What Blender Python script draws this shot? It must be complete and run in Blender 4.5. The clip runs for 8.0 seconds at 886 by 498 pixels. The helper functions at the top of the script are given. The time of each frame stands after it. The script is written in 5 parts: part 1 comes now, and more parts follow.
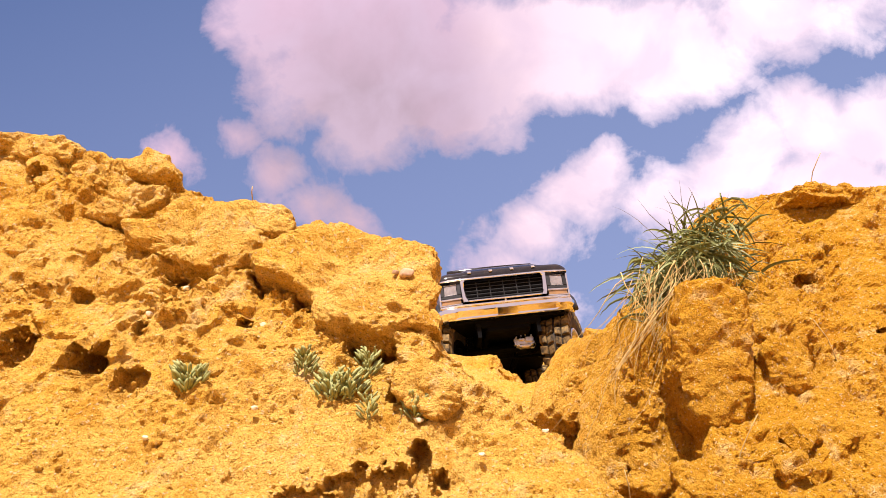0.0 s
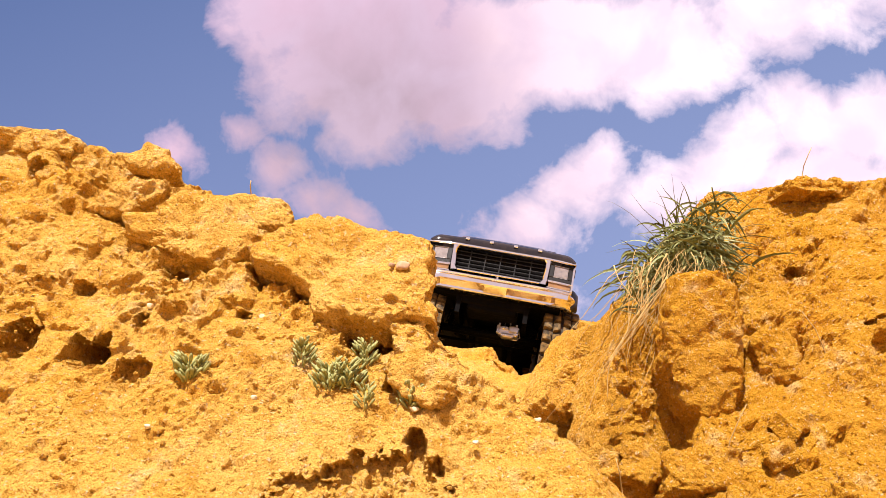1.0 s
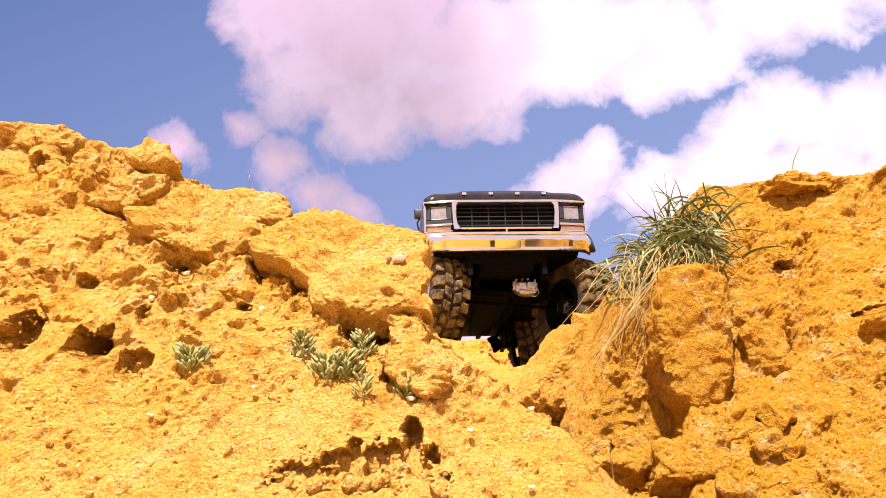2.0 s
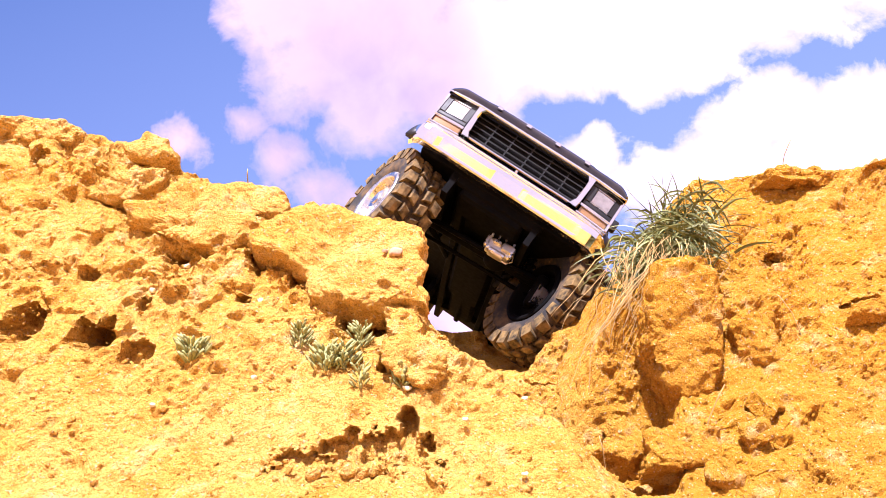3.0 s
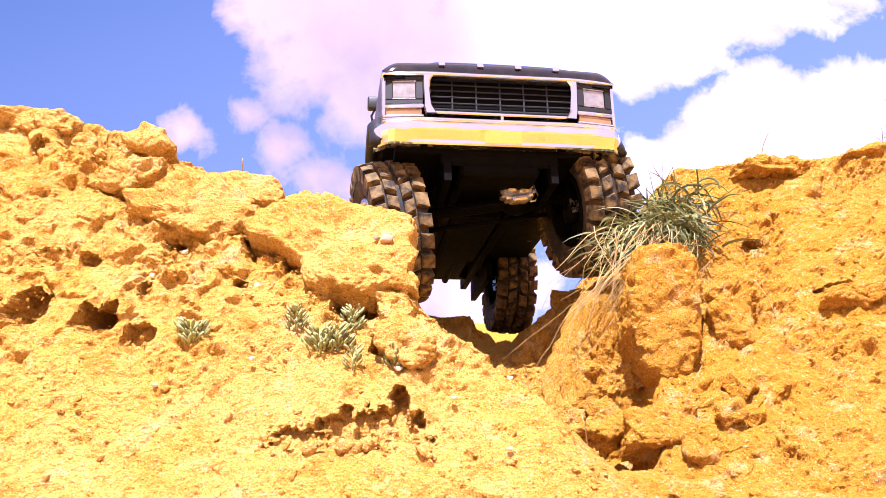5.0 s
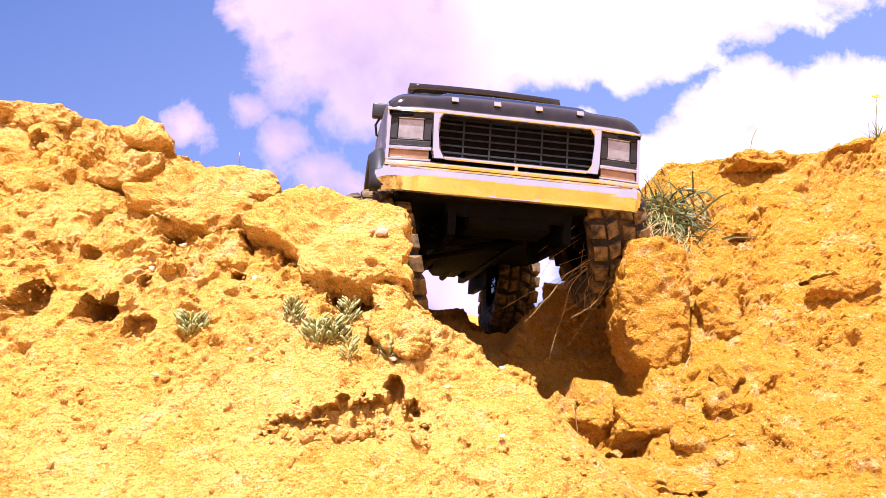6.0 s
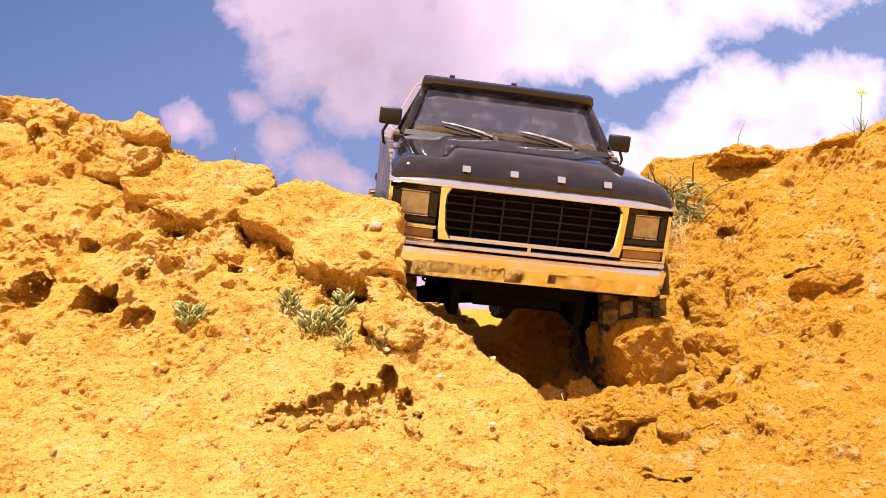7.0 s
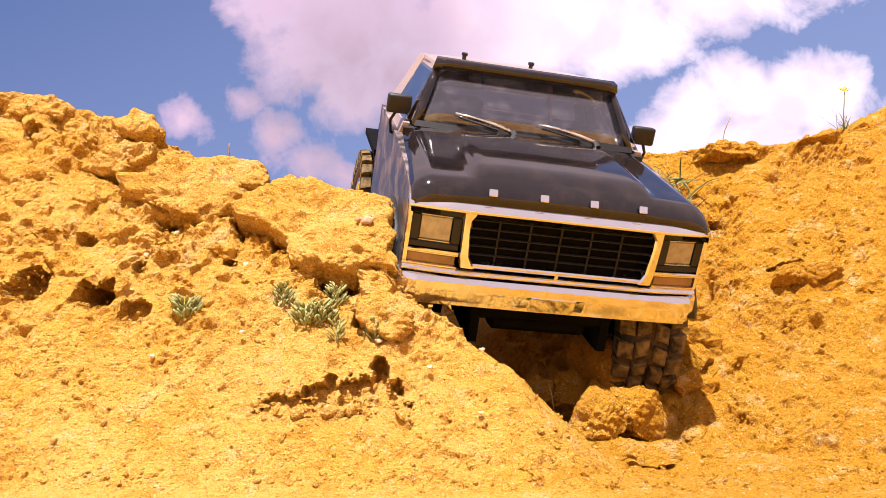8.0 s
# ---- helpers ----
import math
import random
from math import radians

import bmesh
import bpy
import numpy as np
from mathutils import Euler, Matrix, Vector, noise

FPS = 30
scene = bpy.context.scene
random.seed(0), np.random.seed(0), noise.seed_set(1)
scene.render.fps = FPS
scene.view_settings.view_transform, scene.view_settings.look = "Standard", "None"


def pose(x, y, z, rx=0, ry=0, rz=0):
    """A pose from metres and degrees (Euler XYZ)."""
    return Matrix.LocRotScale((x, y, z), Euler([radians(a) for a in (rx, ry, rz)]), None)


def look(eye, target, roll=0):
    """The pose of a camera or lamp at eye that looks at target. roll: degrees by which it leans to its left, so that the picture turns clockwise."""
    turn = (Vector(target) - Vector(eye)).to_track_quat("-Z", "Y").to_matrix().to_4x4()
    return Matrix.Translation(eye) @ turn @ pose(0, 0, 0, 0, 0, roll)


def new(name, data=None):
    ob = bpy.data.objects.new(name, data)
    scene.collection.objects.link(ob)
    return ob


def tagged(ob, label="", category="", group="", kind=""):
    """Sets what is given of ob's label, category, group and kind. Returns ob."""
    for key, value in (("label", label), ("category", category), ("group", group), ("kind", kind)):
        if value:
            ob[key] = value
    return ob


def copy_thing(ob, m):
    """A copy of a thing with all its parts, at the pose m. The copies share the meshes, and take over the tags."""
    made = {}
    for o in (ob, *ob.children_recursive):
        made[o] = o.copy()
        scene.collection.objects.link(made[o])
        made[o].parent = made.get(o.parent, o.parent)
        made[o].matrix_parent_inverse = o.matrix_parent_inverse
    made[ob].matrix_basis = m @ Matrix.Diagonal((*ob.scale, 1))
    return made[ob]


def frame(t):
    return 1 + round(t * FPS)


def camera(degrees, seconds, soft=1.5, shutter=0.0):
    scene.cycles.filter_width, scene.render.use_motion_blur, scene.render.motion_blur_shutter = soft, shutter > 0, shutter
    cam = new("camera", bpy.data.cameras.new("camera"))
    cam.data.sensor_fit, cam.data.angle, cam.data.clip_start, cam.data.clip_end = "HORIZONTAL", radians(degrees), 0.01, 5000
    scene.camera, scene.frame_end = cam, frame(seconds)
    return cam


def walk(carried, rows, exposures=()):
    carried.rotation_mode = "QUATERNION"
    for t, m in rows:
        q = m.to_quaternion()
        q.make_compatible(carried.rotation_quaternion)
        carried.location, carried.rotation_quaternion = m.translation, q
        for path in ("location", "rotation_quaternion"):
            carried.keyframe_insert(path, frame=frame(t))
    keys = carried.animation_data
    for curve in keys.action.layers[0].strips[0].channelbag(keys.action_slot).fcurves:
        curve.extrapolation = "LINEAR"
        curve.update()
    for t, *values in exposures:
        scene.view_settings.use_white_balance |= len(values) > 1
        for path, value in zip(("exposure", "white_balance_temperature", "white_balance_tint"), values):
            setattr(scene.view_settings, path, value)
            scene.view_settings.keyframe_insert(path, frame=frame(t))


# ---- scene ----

# ---------------------------------------------------------------- camera
cam = camera(56.8, 8.0, soft=0.8)
walk(cam, [
    (0.0, pose(-0.0006, 0.0416, 0.1091, 104.185, -0.276, 1.457)),
    (1.0, pose(0.0005, 0.0328, 0.1069, 103.711, -0.244, 1.243)),
    (2.0, pose(0.0004, 0.0230, 0.1046, 103.243, -0.166, 0.911)),
    (3.0, pose(0.0004, 0.0142, 0.1030, 102.711, -0.117, 0.582)),
    (4.0, pose(0.0000, 0.0048, 0.1010, 102.226, -0.039, 0.184)),
    (5.0, pose(0.0001, -0.0051, 0.0989, 101.766, 0.043, -0.207)),
    (6.0, pose(-0.0001, -0.0158, 0.0968, 101.283, 0.128, -0.646)),
    (7.0, pose(-0.0001, -0.0271, 0.0946, 100.807, 0.221, -1.160)),
    (8.0, pose(0.0002, -0.0393, 0.0925, 100.371, 0.325, -1.764)),
], exposures=[(0.0, 0.70, 6500, 19), (1.6, 0.80, 6500, 19), (2.8, 1.25, 5700, 28), (3.6, 1.34, 5450, 31), (4.7, 1.34, 5450, 31), (5.8, 1.28, 5550, 29), (6.5, 1.08, 6000, 24), (7.2, 0.81, 6350, 20), (8.0, 0.80, 6300, 20)])

# ---------------------------------------------------------------- world and sun
SUN = Vector((-0.10, -0.37, 0.92)).normalized()
world = bpy.data.worlds.new("sky")
scene.world = world
world.use_nodes = True
wt = world.node_tree
sky = wt.nodes.new("ShaderNodeTexSky")
sky.sky_type, sky.sun_disc = "NISHITA", False
sky.sun_elevation = math.asin(SUN.z)
sky.sun_rotation = math.atan2(SUN.x, SUN.y)
# broken pink-white cloud goes on over the whole sky
ways = wt.nodes.new("ShaderNodeTexCoord")
puffs = wt.nodes.new("ShaderNodeTexNoise")
puffs.inputs["Scale"].default_value, puffs.inputs["Detail"].default_value = 2.6, 6
veil = wt.nodes.new("ShaderNodeValToRGB")
veil.color_ramp.elements[0].position, veil.color_ramp.elements[1].position = 0.16, 0.36
veil.color_ramp.elements[1].color = (0.95, 0.95, 0.95, 1)
over = wt.nodes.new("ShaderNodeMix")
over.data_type = "RGBA"
over.inputs[7].default_value = (9.8, 7.9, 8.2, 1)
wt.links.new(ways.outputs["Generated"], puffs.inputs["Vector"])
wt.links.new(puffs.outputs["Fac"], veil.inputs[0])
wt.links.new(veil.outputs[0], over.inputs[0])
wt.links.new(sky.outputs[0], over.inputs[6])
wt.links.new(over.outputs[2], wt.nodes["Background"].inputs[0])
wt.nodes["Background"].inputs[1].default_value = 0.045
sun = new("sun", bpy.data.lights.new("sun", "SUN"))
sun.data.energy, sun.data.angle, sun.data.color = 5.5, radians(0.6), (1.0, 0.95, 0.86)
sun.matrix_world = look(SUN * 20, (0, 0, 0))


# ---------------------------------------------------------------- materials
def nodes_of(name):
    m = bpy.data.materials.new(name)
    m.use_nodes = True
    return m, m.node_tree, m.node_tree.nodes["Principled BSDF"]


def link(tree, a, b):
    tree.links.new(a, b)


def add_noise(tree, scale, detail=4.0, rough=0.55, coord=None):
    n = tree.nodes.new("ShaderNodeTexNoise")
    n.inputs["Scale"].default_value, n.inputs["Detail"].default_value, n.inputs["Roughness"].default_value = scale, detail, rough
    if coord is None:
        g = tree.nodes.new("ShaderNodeNewGeometry")
        coord = g.outputs["Position"]
    link(tree, coord, n.inputs["Vector"])
    return n.outputs["Fac"]


def ramp(tree, fac, *stops):
    r = tree.nodes.new("ShaderNodeValToRGB")
    while len(r.color_ramp.elements) < len(stops):
        r.color_ramp.elements.new(0.5)
    for e, (p, c) in zip(r.color_ramp.elements, stops):
        e.position, e.color = p, (*c, 1)
    link(tree, fac, r.inputs[0])
    return r.outputs[0]


def mixed(tree, fac, a, b, mode="MIX"):
    n = tree.nodes.new("ShaderNodeMix")
    n.data_type, n.blend_type = "RGBA", mode
    for sock, v in ((n.inputs[0], fac), (n.inputs[6], a), (n.inputs[7], b)):
        if isinstance(v, (int, float)):
            sock.default_value = v
        elif isinstance(v, tuple):
            sock.default_value = (*v, 1)
        else:
            link(tree, v, sock)
    return n.outputs[2]


def bumped(tree, bsdf, height, strength, distance):
    b = tree.nodes.new("ShaderNodeBump")
    b.inputs["Strength"].default_value, b.inputs["Distance"].default_value = strength, distance
    link(tree, height, b.inputs["Height"])
    link(tree, b.outputs[0], bsdf.inputs["Normal"])


def object_coord(tree):
    return tree.nodes.new("ShaderNodeTexCoord").outputs["Object"]


def maths(tree, op, a, b=None):
    n = tree.nodes.new("ShaderNodeMath")
    n.operation = op
    for sock, v in zip(n.inputs, (a, b)):
        if isinstance(v, (int, float)):
            sock.default_value = v
        elif v is not None:
            link(tree, v, sock)
    return n.outputs[0]


def soil(name, light, mid, dark, own=False):
    """Crumbly sandy soil: broad stains, crumbs and pores with their shade in the colour, and pale grit."""
    m, t, b = nodes_of(name)
    co = object_coord(t) if own else None
    broad = add_noise(t, 9, 5, 0.6, co)
    crumbs = add_noise(t, 150, 6, 0.75, co)
    pores = add_noise(t, 420, 5, 0.75, co)
    grit = add_noise(t, 520, 2, 0.5, co)
    grains = add_noise(t, 1100, 2, 0.6, co)
    c = ramp(t, broad, (0.3, mid), (0.7, light))
    # the bank beyond the gully is darker, deeper orange
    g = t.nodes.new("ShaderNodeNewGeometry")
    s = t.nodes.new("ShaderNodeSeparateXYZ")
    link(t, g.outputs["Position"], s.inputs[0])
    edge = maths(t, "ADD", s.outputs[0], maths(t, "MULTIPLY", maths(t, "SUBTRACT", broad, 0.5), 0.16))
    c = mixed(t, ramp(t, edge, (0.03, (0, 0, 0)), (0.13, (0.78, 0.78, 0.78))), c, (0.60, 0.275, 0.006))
    mottle = add_noise(t, 48, 5, 0.65, co)
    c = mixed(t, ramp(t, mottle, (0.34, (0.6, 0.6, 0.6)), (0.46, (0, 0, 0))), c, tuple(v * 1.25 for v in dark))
    c = mixed(t, ramp(t, mottle, (0.56, (0, 0, 0)), (0.68, (0.45, 0.45, 0.45))), c, (0.84, 0.64, 0.32))
    # low spots between crumbs and in pores: their shade is put into the colour
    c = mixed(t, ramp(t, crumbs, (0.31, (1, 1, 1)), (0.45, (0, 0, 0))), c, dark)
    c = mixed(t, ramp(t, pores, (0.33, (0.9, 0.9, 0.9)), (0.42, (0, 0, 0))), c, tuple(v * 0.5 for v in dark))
    c = mixed(t, ramp(t, grit, (0.62, (0, 0, 0)), (0.70, (0.7, 0.7, 0.7))), c, (0.80, 0.62, 0.36))
    c = mixed(t, 1.0, c, ramp(t, grains, (0.32, (0.72, 0.66, 0.55)), (0.50, (1, 1, 1)), (0.68, (1.08, 1.12, 1.2))), "MULTIPLY")
    link(t, c, b.inputs["Base Color"])
    b.inputs["Roughness"].default_value = 0.95
    b.inputs["Specular IOR Level"].default_value = 0.12
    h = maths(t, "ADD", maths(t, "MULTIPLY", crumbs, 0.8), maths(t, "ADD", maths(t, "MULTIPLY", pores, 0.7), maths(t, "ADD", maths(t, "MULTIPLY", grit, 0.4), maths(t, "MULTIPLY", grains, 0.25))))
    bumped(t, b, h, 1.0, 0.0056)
    return m


def plain(name, color, rough=0.5, metal=0.0, vary=0.25, scale=60, coat=0.0, bump=0.0, own=True):
    """A surface with slight blotches and uneven gloss."""
    m, t, b = nodes_of(name)
    co = object_coord(t) if own else None
    f = add_noise(t, scale, 4, 0.6, co)
    dark = tuple(c * (1 - vary) for c in color)
    link(t, ramp(t, f, (0.35, dark), (0.65, color)), b.inputs["Base Color"])
    g = t.nodes.new("ShaderNodeMapRange")
    g.inputs["To Min"].default_value, g.inputs["To Max"].default_value = rough * 0.75, min(1, rough * 1.3)
    link(t, add_noise(t, scale * 3, 4, 0.6, co), g.inputs["Value"])
    link(t, g.outputs[0], b.inputs["Roughness"])
    b.inputs["Metallic"].default_value = metal
    b.inputs["Coat Weight"].default_value = coat
    b.inputs["Coat Roughness"].default_value = 0.06
    if bump:
        bumped(t, b, add_noise(t, scale * 5, 4, 0.6, co), 0.6, bump)
    return m


def dusty(name, color, rough, metal, dust, amount, coat=0.0):
    """Paint or plating with dust and smears of pale soil; on the truck's sides also painted sheen."""
    m, t, b = nodes_of(name)
    co = object_coord(t)
    f = maths(t, "MULTIPLY", ramp(t, add_noise(t, 45, 6, 0.7, co), (0.45, (0, 0, 0)), (0.8, (1, 1, 1))), amount)
    speck = ramp(t, add_noise(t, 500, 3, 0.6, co), (0.64, (0, 0, 0)), (0.72, (0.9, 0.9, 0.9)))
    f = maths(t, "MAXIMUM", f, maths(t, "MULTIPLY", speck, amount))
    link(t, mixed(t, f, color, dust), b.inputs["Base Color"])
    link(t, maths(t, "ADD", maths(t, "MULTIPLY", f, 0.6), rough), b.inputs["Roughness"])
    link(t, maths(t, "MULTIPLY", maths(t, "SUBTRACT", 1.0, f), metal), b.inputs["Metallic"])
    b.inputs["Coat Weight"].default_value = coat
    b.inputs["Coat Roughness"].default_value = 0.08
    return m


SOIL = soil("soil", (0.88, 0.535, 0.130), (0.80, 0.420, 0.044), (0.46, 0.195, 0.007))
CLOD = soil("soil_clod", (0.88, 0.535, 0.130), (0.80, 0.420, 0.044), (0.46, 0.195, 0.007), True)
PEBBLE = plain("pebble", (0.62, 0.40, 0.24), 0.75, vary=0.35, scale=300)
CHALK = plain("chalk_pebble", (0.80, 0.66, 0.42), 0.85, vary=0.2, scale=300)
PAINT = dusty("black_paint", (0.010, 0.0075, 0.008), 0.05, 0.0, (0.34, 0.22, 0.15), 0.07, coat=0.35)
# the pinkish blotches paint in the cloud reflection on the sides, along with dust
SIDE = dusty("dusty_sheen_side_paint", (0.030, 0.022, 0.021), 0.38, 0.0, (0.56, 0.42, 0.40), 0.9, coat=0.1)
CREAM = dusty("cream_roof_paint", (0.42, 0.31, 0.26), 0.3, 0.0, (0.45, 0.3, 0.15), 0.3, coat=0.3)
CHROME = dusty("chrome", (0.90, 0.88, 0.86), 0.06, 1.0, (0.7, 0.5, 0.3), 0.14)
STEEL = dusty("bright_steel", (0.75, 0.74, 0.72), 0.22, 1.0, (0.5, 0.3, 0.1), 0.5)
BLACK = plain("black_plastic", (0.014, 0.013, 0.014), 0.5, vary=0.4)
CHASSIS = plain("chassis_black", (0.004, 0.0035, 0.0035), 0.7, vary=0.4)
BARS = plain("grille_grey", (0.009, 0.0085, 0.0095), 0.6, vary=0.3)
SMOKE = plain("smoked_lens", (0.05, 0.045, 0.045), 0.1, vary=0.2, coat=0.5)
LENS = plain("headlight_lens", (0.46, 0.42, 0.40), 0.22, metal=0.5, vary=0.3, scale=160, coat=1.0)
AMBER = plain("amber_lens", (0.34, 0.19, 0.08), 0.2, vary=0.3, coat=0.6)
RUBBER = dusty("tyre_rubber", (0.016, 0.014, 0.013), 0.8, 0.0, (0.42, 0.25, 0.09), 0.55)
LUG = plain("tyre_lug", (0.24, 0.15, 0.045), 0.9, vary=0.94, scale=130, bump=0.0006)
RED = plain("red_plastic", (0.55, 0.03, 0.02), 0.4)
GRASS = plain("grass_blade", (0.23, 0.245, 0.07), 0.5, vary=0.55, scale=25, own=False)
STRAW = plain("dry_root", (0.66, 0.45, 0.16), 0.8, vary=0.4, scale=60, own=False)
LEAF = plain("sprout_leaf", (0.37, 0.37, 0.12), 0.65, vary=0.35, scale=90)
PETAL = plain("yellow_petal", (0.85, 0.62, 0.02), 0.6, vary=0.15)


def make_glass():
    """Thin clear plastic with dust and wipe marks."""
    m, t, b = nodes_of("windscreen_plastic")
    co = object_coord(t)
    f = ramp(t, add_noise(t, 55, 6, 0.7, co), (0.50, (0, 0, 0)), (0.78, (1, 1, 1)))
    link(t, mixed(t, f, (0.20, 0.20, 0.25), (0.42, 0.40, 0.42)), b.inputs["Base Color"])
    link(t, maths(t, "SUBTRACT", 0.93, maths(t, "MULTIPLY", f, 0.22)), b.inputs["Transmission Weight"])
    b.inputs["IOR"].default_value = 1.45
    b.inputs["Coat Weight"].default_value, b.inputs["Coat IOR"].default_value, b.inputs["Coat Roughness"].default_value = 1.0, 1.9, 0.03
    link(t, maths(t, "ADD", maths(t, "MULTIPLY", f, 0.25), 0.02), b.inputs["Roughness"])
    return m


GLASS = make_glass()
CHASSIS.node_tree.nodes["Principled BSDF"].inputs["Specular IOR Level"].default_value = 0.06


def cloud(u, v, a, c):
    return ((u - 784) / 1568, (441 - v) / 1568, a / 1568, c / 1568)


def make_sky():
    """Blue sky with drifting cumulus: soft rounded masses broken up by noise. """
    m = bpy.data.materials.new("cloudy_sky")
    m.use_nodes = True
    t = m.node_tree
    t.nodes.clear()
    out = t.nodes.new("ShaderNodeOutputMaterial")
    em = t.nodes.new("ShaderNodeEmission")
    link(t, em.outputs[0], out.inputs[0])
    co = object_coord(t)
    sep = t.nodes.new("ShaderNodeSeparateXYZ")
    link(t, co, sep.inputs[0])
    def fluff(scale, detail, rough):
        n = t.nodes.new("ShaderNodeTexNoise")
        n.inputs["Scale"].default_value, n.inputs["Detail"].default_value, n.inputs["Roughness"].default_value = scale, detail, rough
        n.inputs["Distortion"].default_value = 0.35
        link(t, co, n.inputs["Vector"])
        return n.outputs["Fac"]

    def oval(x, y, a, c):
        dx = maths(t, "DIVIDE", maths(t, "SUBTRACT", sep.outputs[0], x), a)
        dy = maths(t, "DIVIDE", maths(t, "SUBTRACT", sep.outputs[1], y), c)
        return maths(t, "SUBTRACT", 1.0, maths(t, "SQRT", maths(t, "ADD", maths(t, "MULTIPLY", dx, dx), maths(t, "MULTIPLY", dy, dy))))

    billow, wisp = fluff(7.0, 8, 0.62), fluff(22.0, 6, 0.6)
    warp = maths(t, "ADD", maths(t, "MULTIPLY", maths(t, "SUBTRACT", billow, 0.5), 1.35), maths(t, "MULTIPLY", maths(t, "SUBTRACT", wisp, 0.5), 0.7))
    dens = None
    for x, y, a, c in CLOUDS:
        d = maths(t, "MULTIPLY", oval(x, y, a, c), min(a, c) / 0.075)
        dens = d if dens is None else maths(t, "MAXIMUM", dens, d)
    dens = maths(t, "ADD", maths(t, "MINIMUM", dens, 1.2), warp)
    cover = ramp(t, dens, (0.02, (0, 0, 0)), (0.16, (0.5, 0.5, 0.5)), (0.42, (1, 1, 1)))
    # the bank's thick belly is greyer, the far heads stand in full sun
    belly = maths(t, "ADD", oval(*cloud(640, 190, 330, 270)), maths(t, "MULTIPLY", maths(t, "SUBTRACT", billow, 0.5), 0.9))
    white = ramp(t, sep.outputs[0], (-0.35, (0.80, 0.58, 0.72)), (0.05, (0.98, 0.76, 0.84)), (0.22, (1.18, 1.00, 1.08)))
    white = mixed(t, ramp(t, belly, (0.0, (0, 0, 0)), (0.75, (0.9, 0.9, 0.9))), white, (0.52, 0.40, 0.47))
    white = mixed(t, ramp(t, fluff(11, 5, 0.5), (0.40, (0.45, 0.45, 0.45)), (0.58, (0, 0, 0))), white, (0.74, 0.60, 0.74))
    rise_y = maths(t, "ADD", sep.outputs[1], maths(t, "MULTIPLY", sep.outputs[0], -0.35))
    blue = ramp(t, maths(t, "ADD", rise_y, 0.3), (0.1, (0.31, 0.40, 0.66)), (0.75, (0.125, 0.195, 0.40)))
    link(t, mixed(t, cover, blue, white), em.inputs[0])
    em.inputs[1].default_value = 0.64
    return m


def shape(bm, smooth=False):
    me = bpy.data.meshes.new("m")
    bmesh.ops.recalc_face_normals(bm, faces=bm.faces[:])
    for f in bm.faces:
        f.smooth = smooth
    bm.to_mesh(me)
    bm.free()
    return me


def part(name, bm, material, parent=None, label="", smooth=False):
    """One mesh object out of a bmesh (or of a mesh), under its thing."""
    me = bm if isinstance(bm, bpy.types.Mesh) else shape(bm, smooth)
    if not me.materials:
        me.materials.append(material)
    ob = new(name, me)
    ob.parent = parent
    return tagged(ob, label)


def box(bm, x0, x1, y0, y1, z0, z1, bevel=0.0, seg=1):
    vs = bmesh.ops.create_cube(bm, size=1.0)["verts"]
    for v in vs:
        v.co = Vector(((x0 + x1) / 2 + v.co.x * (x1 - x0), (y0 + y1) / 2 + v.co.y * (y1 - y0), (z0 + z1) / 2 + v.co.z * (z1 - z0)))
    if bevel:
        es = list({e for v in vs for e in v.link_edges})
        bmesh.ops.bevel(bm, geom=es, offset=bevel, segments=seg, affect="EDGES", profile=0.5)
    return bm


def loft(bm, rings, closed=True, caps=True):
    """Skin over rings of equally many points."""
    vs = [[bm.verts.new(p) for p in r] for r in rings]
    n = len(rings[0])
    for a, b in zip(vs, vs[1:]):
        for i in range(n if closed else n - 1):
            j = (i + 1) % n
            bm.faces.new((a[i], a[j], b[j], b[i]))
    if caps and closed:
        bm.faces.new(vs[0]), bm.faces.new(vs[-1][::-1])
    return bm


def tube(bm, pts, r0, r1=None, n=8):
    """A round bar along points, tapering from r0 to r1."""
    r1 = r0 if r1 is None else r1
    pts = [Vector(p) for p in pts]
    rings = []
    for i, p in enumerate(pts):
        d = (pts[min(i + 1, len(pts) - 1)] - pts[max(i - 1, 0)]).normalized()
        u = d.cross(Vector((0.31, 0.2, 0.93))).normalized()
        w = d.cross(u)
        r = r0 + (r1 - r0) * i / (len(pts) - 1)
        rings.append([p + r * (math.cos(k * math.tau / n) * u + math.sin(k * math.tau / n) * w) for k in range(n)])
    return loft(bm, rings)


def prism(bm, outline, x0, x1):
    """An outline in y and z, pushed out along x."""
    return loft(bm, [[(x0, y, z) for y, z in outline], [(x1, y, z) for y, z in outline]])


def smin(a, b, k):
    h = np.clip(0.5 + 0.5 * (b - a) / k, 0, 1)
    return b + (a - b) * h - k * h * (1 - h)


def smax(a, b, k):
    return -smin(-a, -b, k)


# ---------------------------------------------------------------- sky backdrop
CLOUDS = [cloud(*r) for r in (
    (520, 20, 150, 110), (560, 110, 140, 110), (650, 175, 110, 105), (640, 50, 220, 150), (780, 110, 200, 135), (900, 60, 220, 130),
    (1010, 70, 190, 125), (1130, 70, 170, 125), (810, 515, 210, 85), (1350, 5, 230, 88), (1390, 190, 120, 90), (1490, 195, 160, 100),
    (1300, 220, 110, 85), (1240, 280, 130, 85), (1400, 290, 200, 100), (1150, 305, 120, 78), (1045, 255, 75, 62), (990, 310, 100, 66),
    (920, 370, 120, 74), (870, 420, 120, 66), (500, 265, 50, 46), (550, 315, 75, 36), (625, 345, 55, 32), (432, 205, 38, 36), (322, 240, 60, 46))]


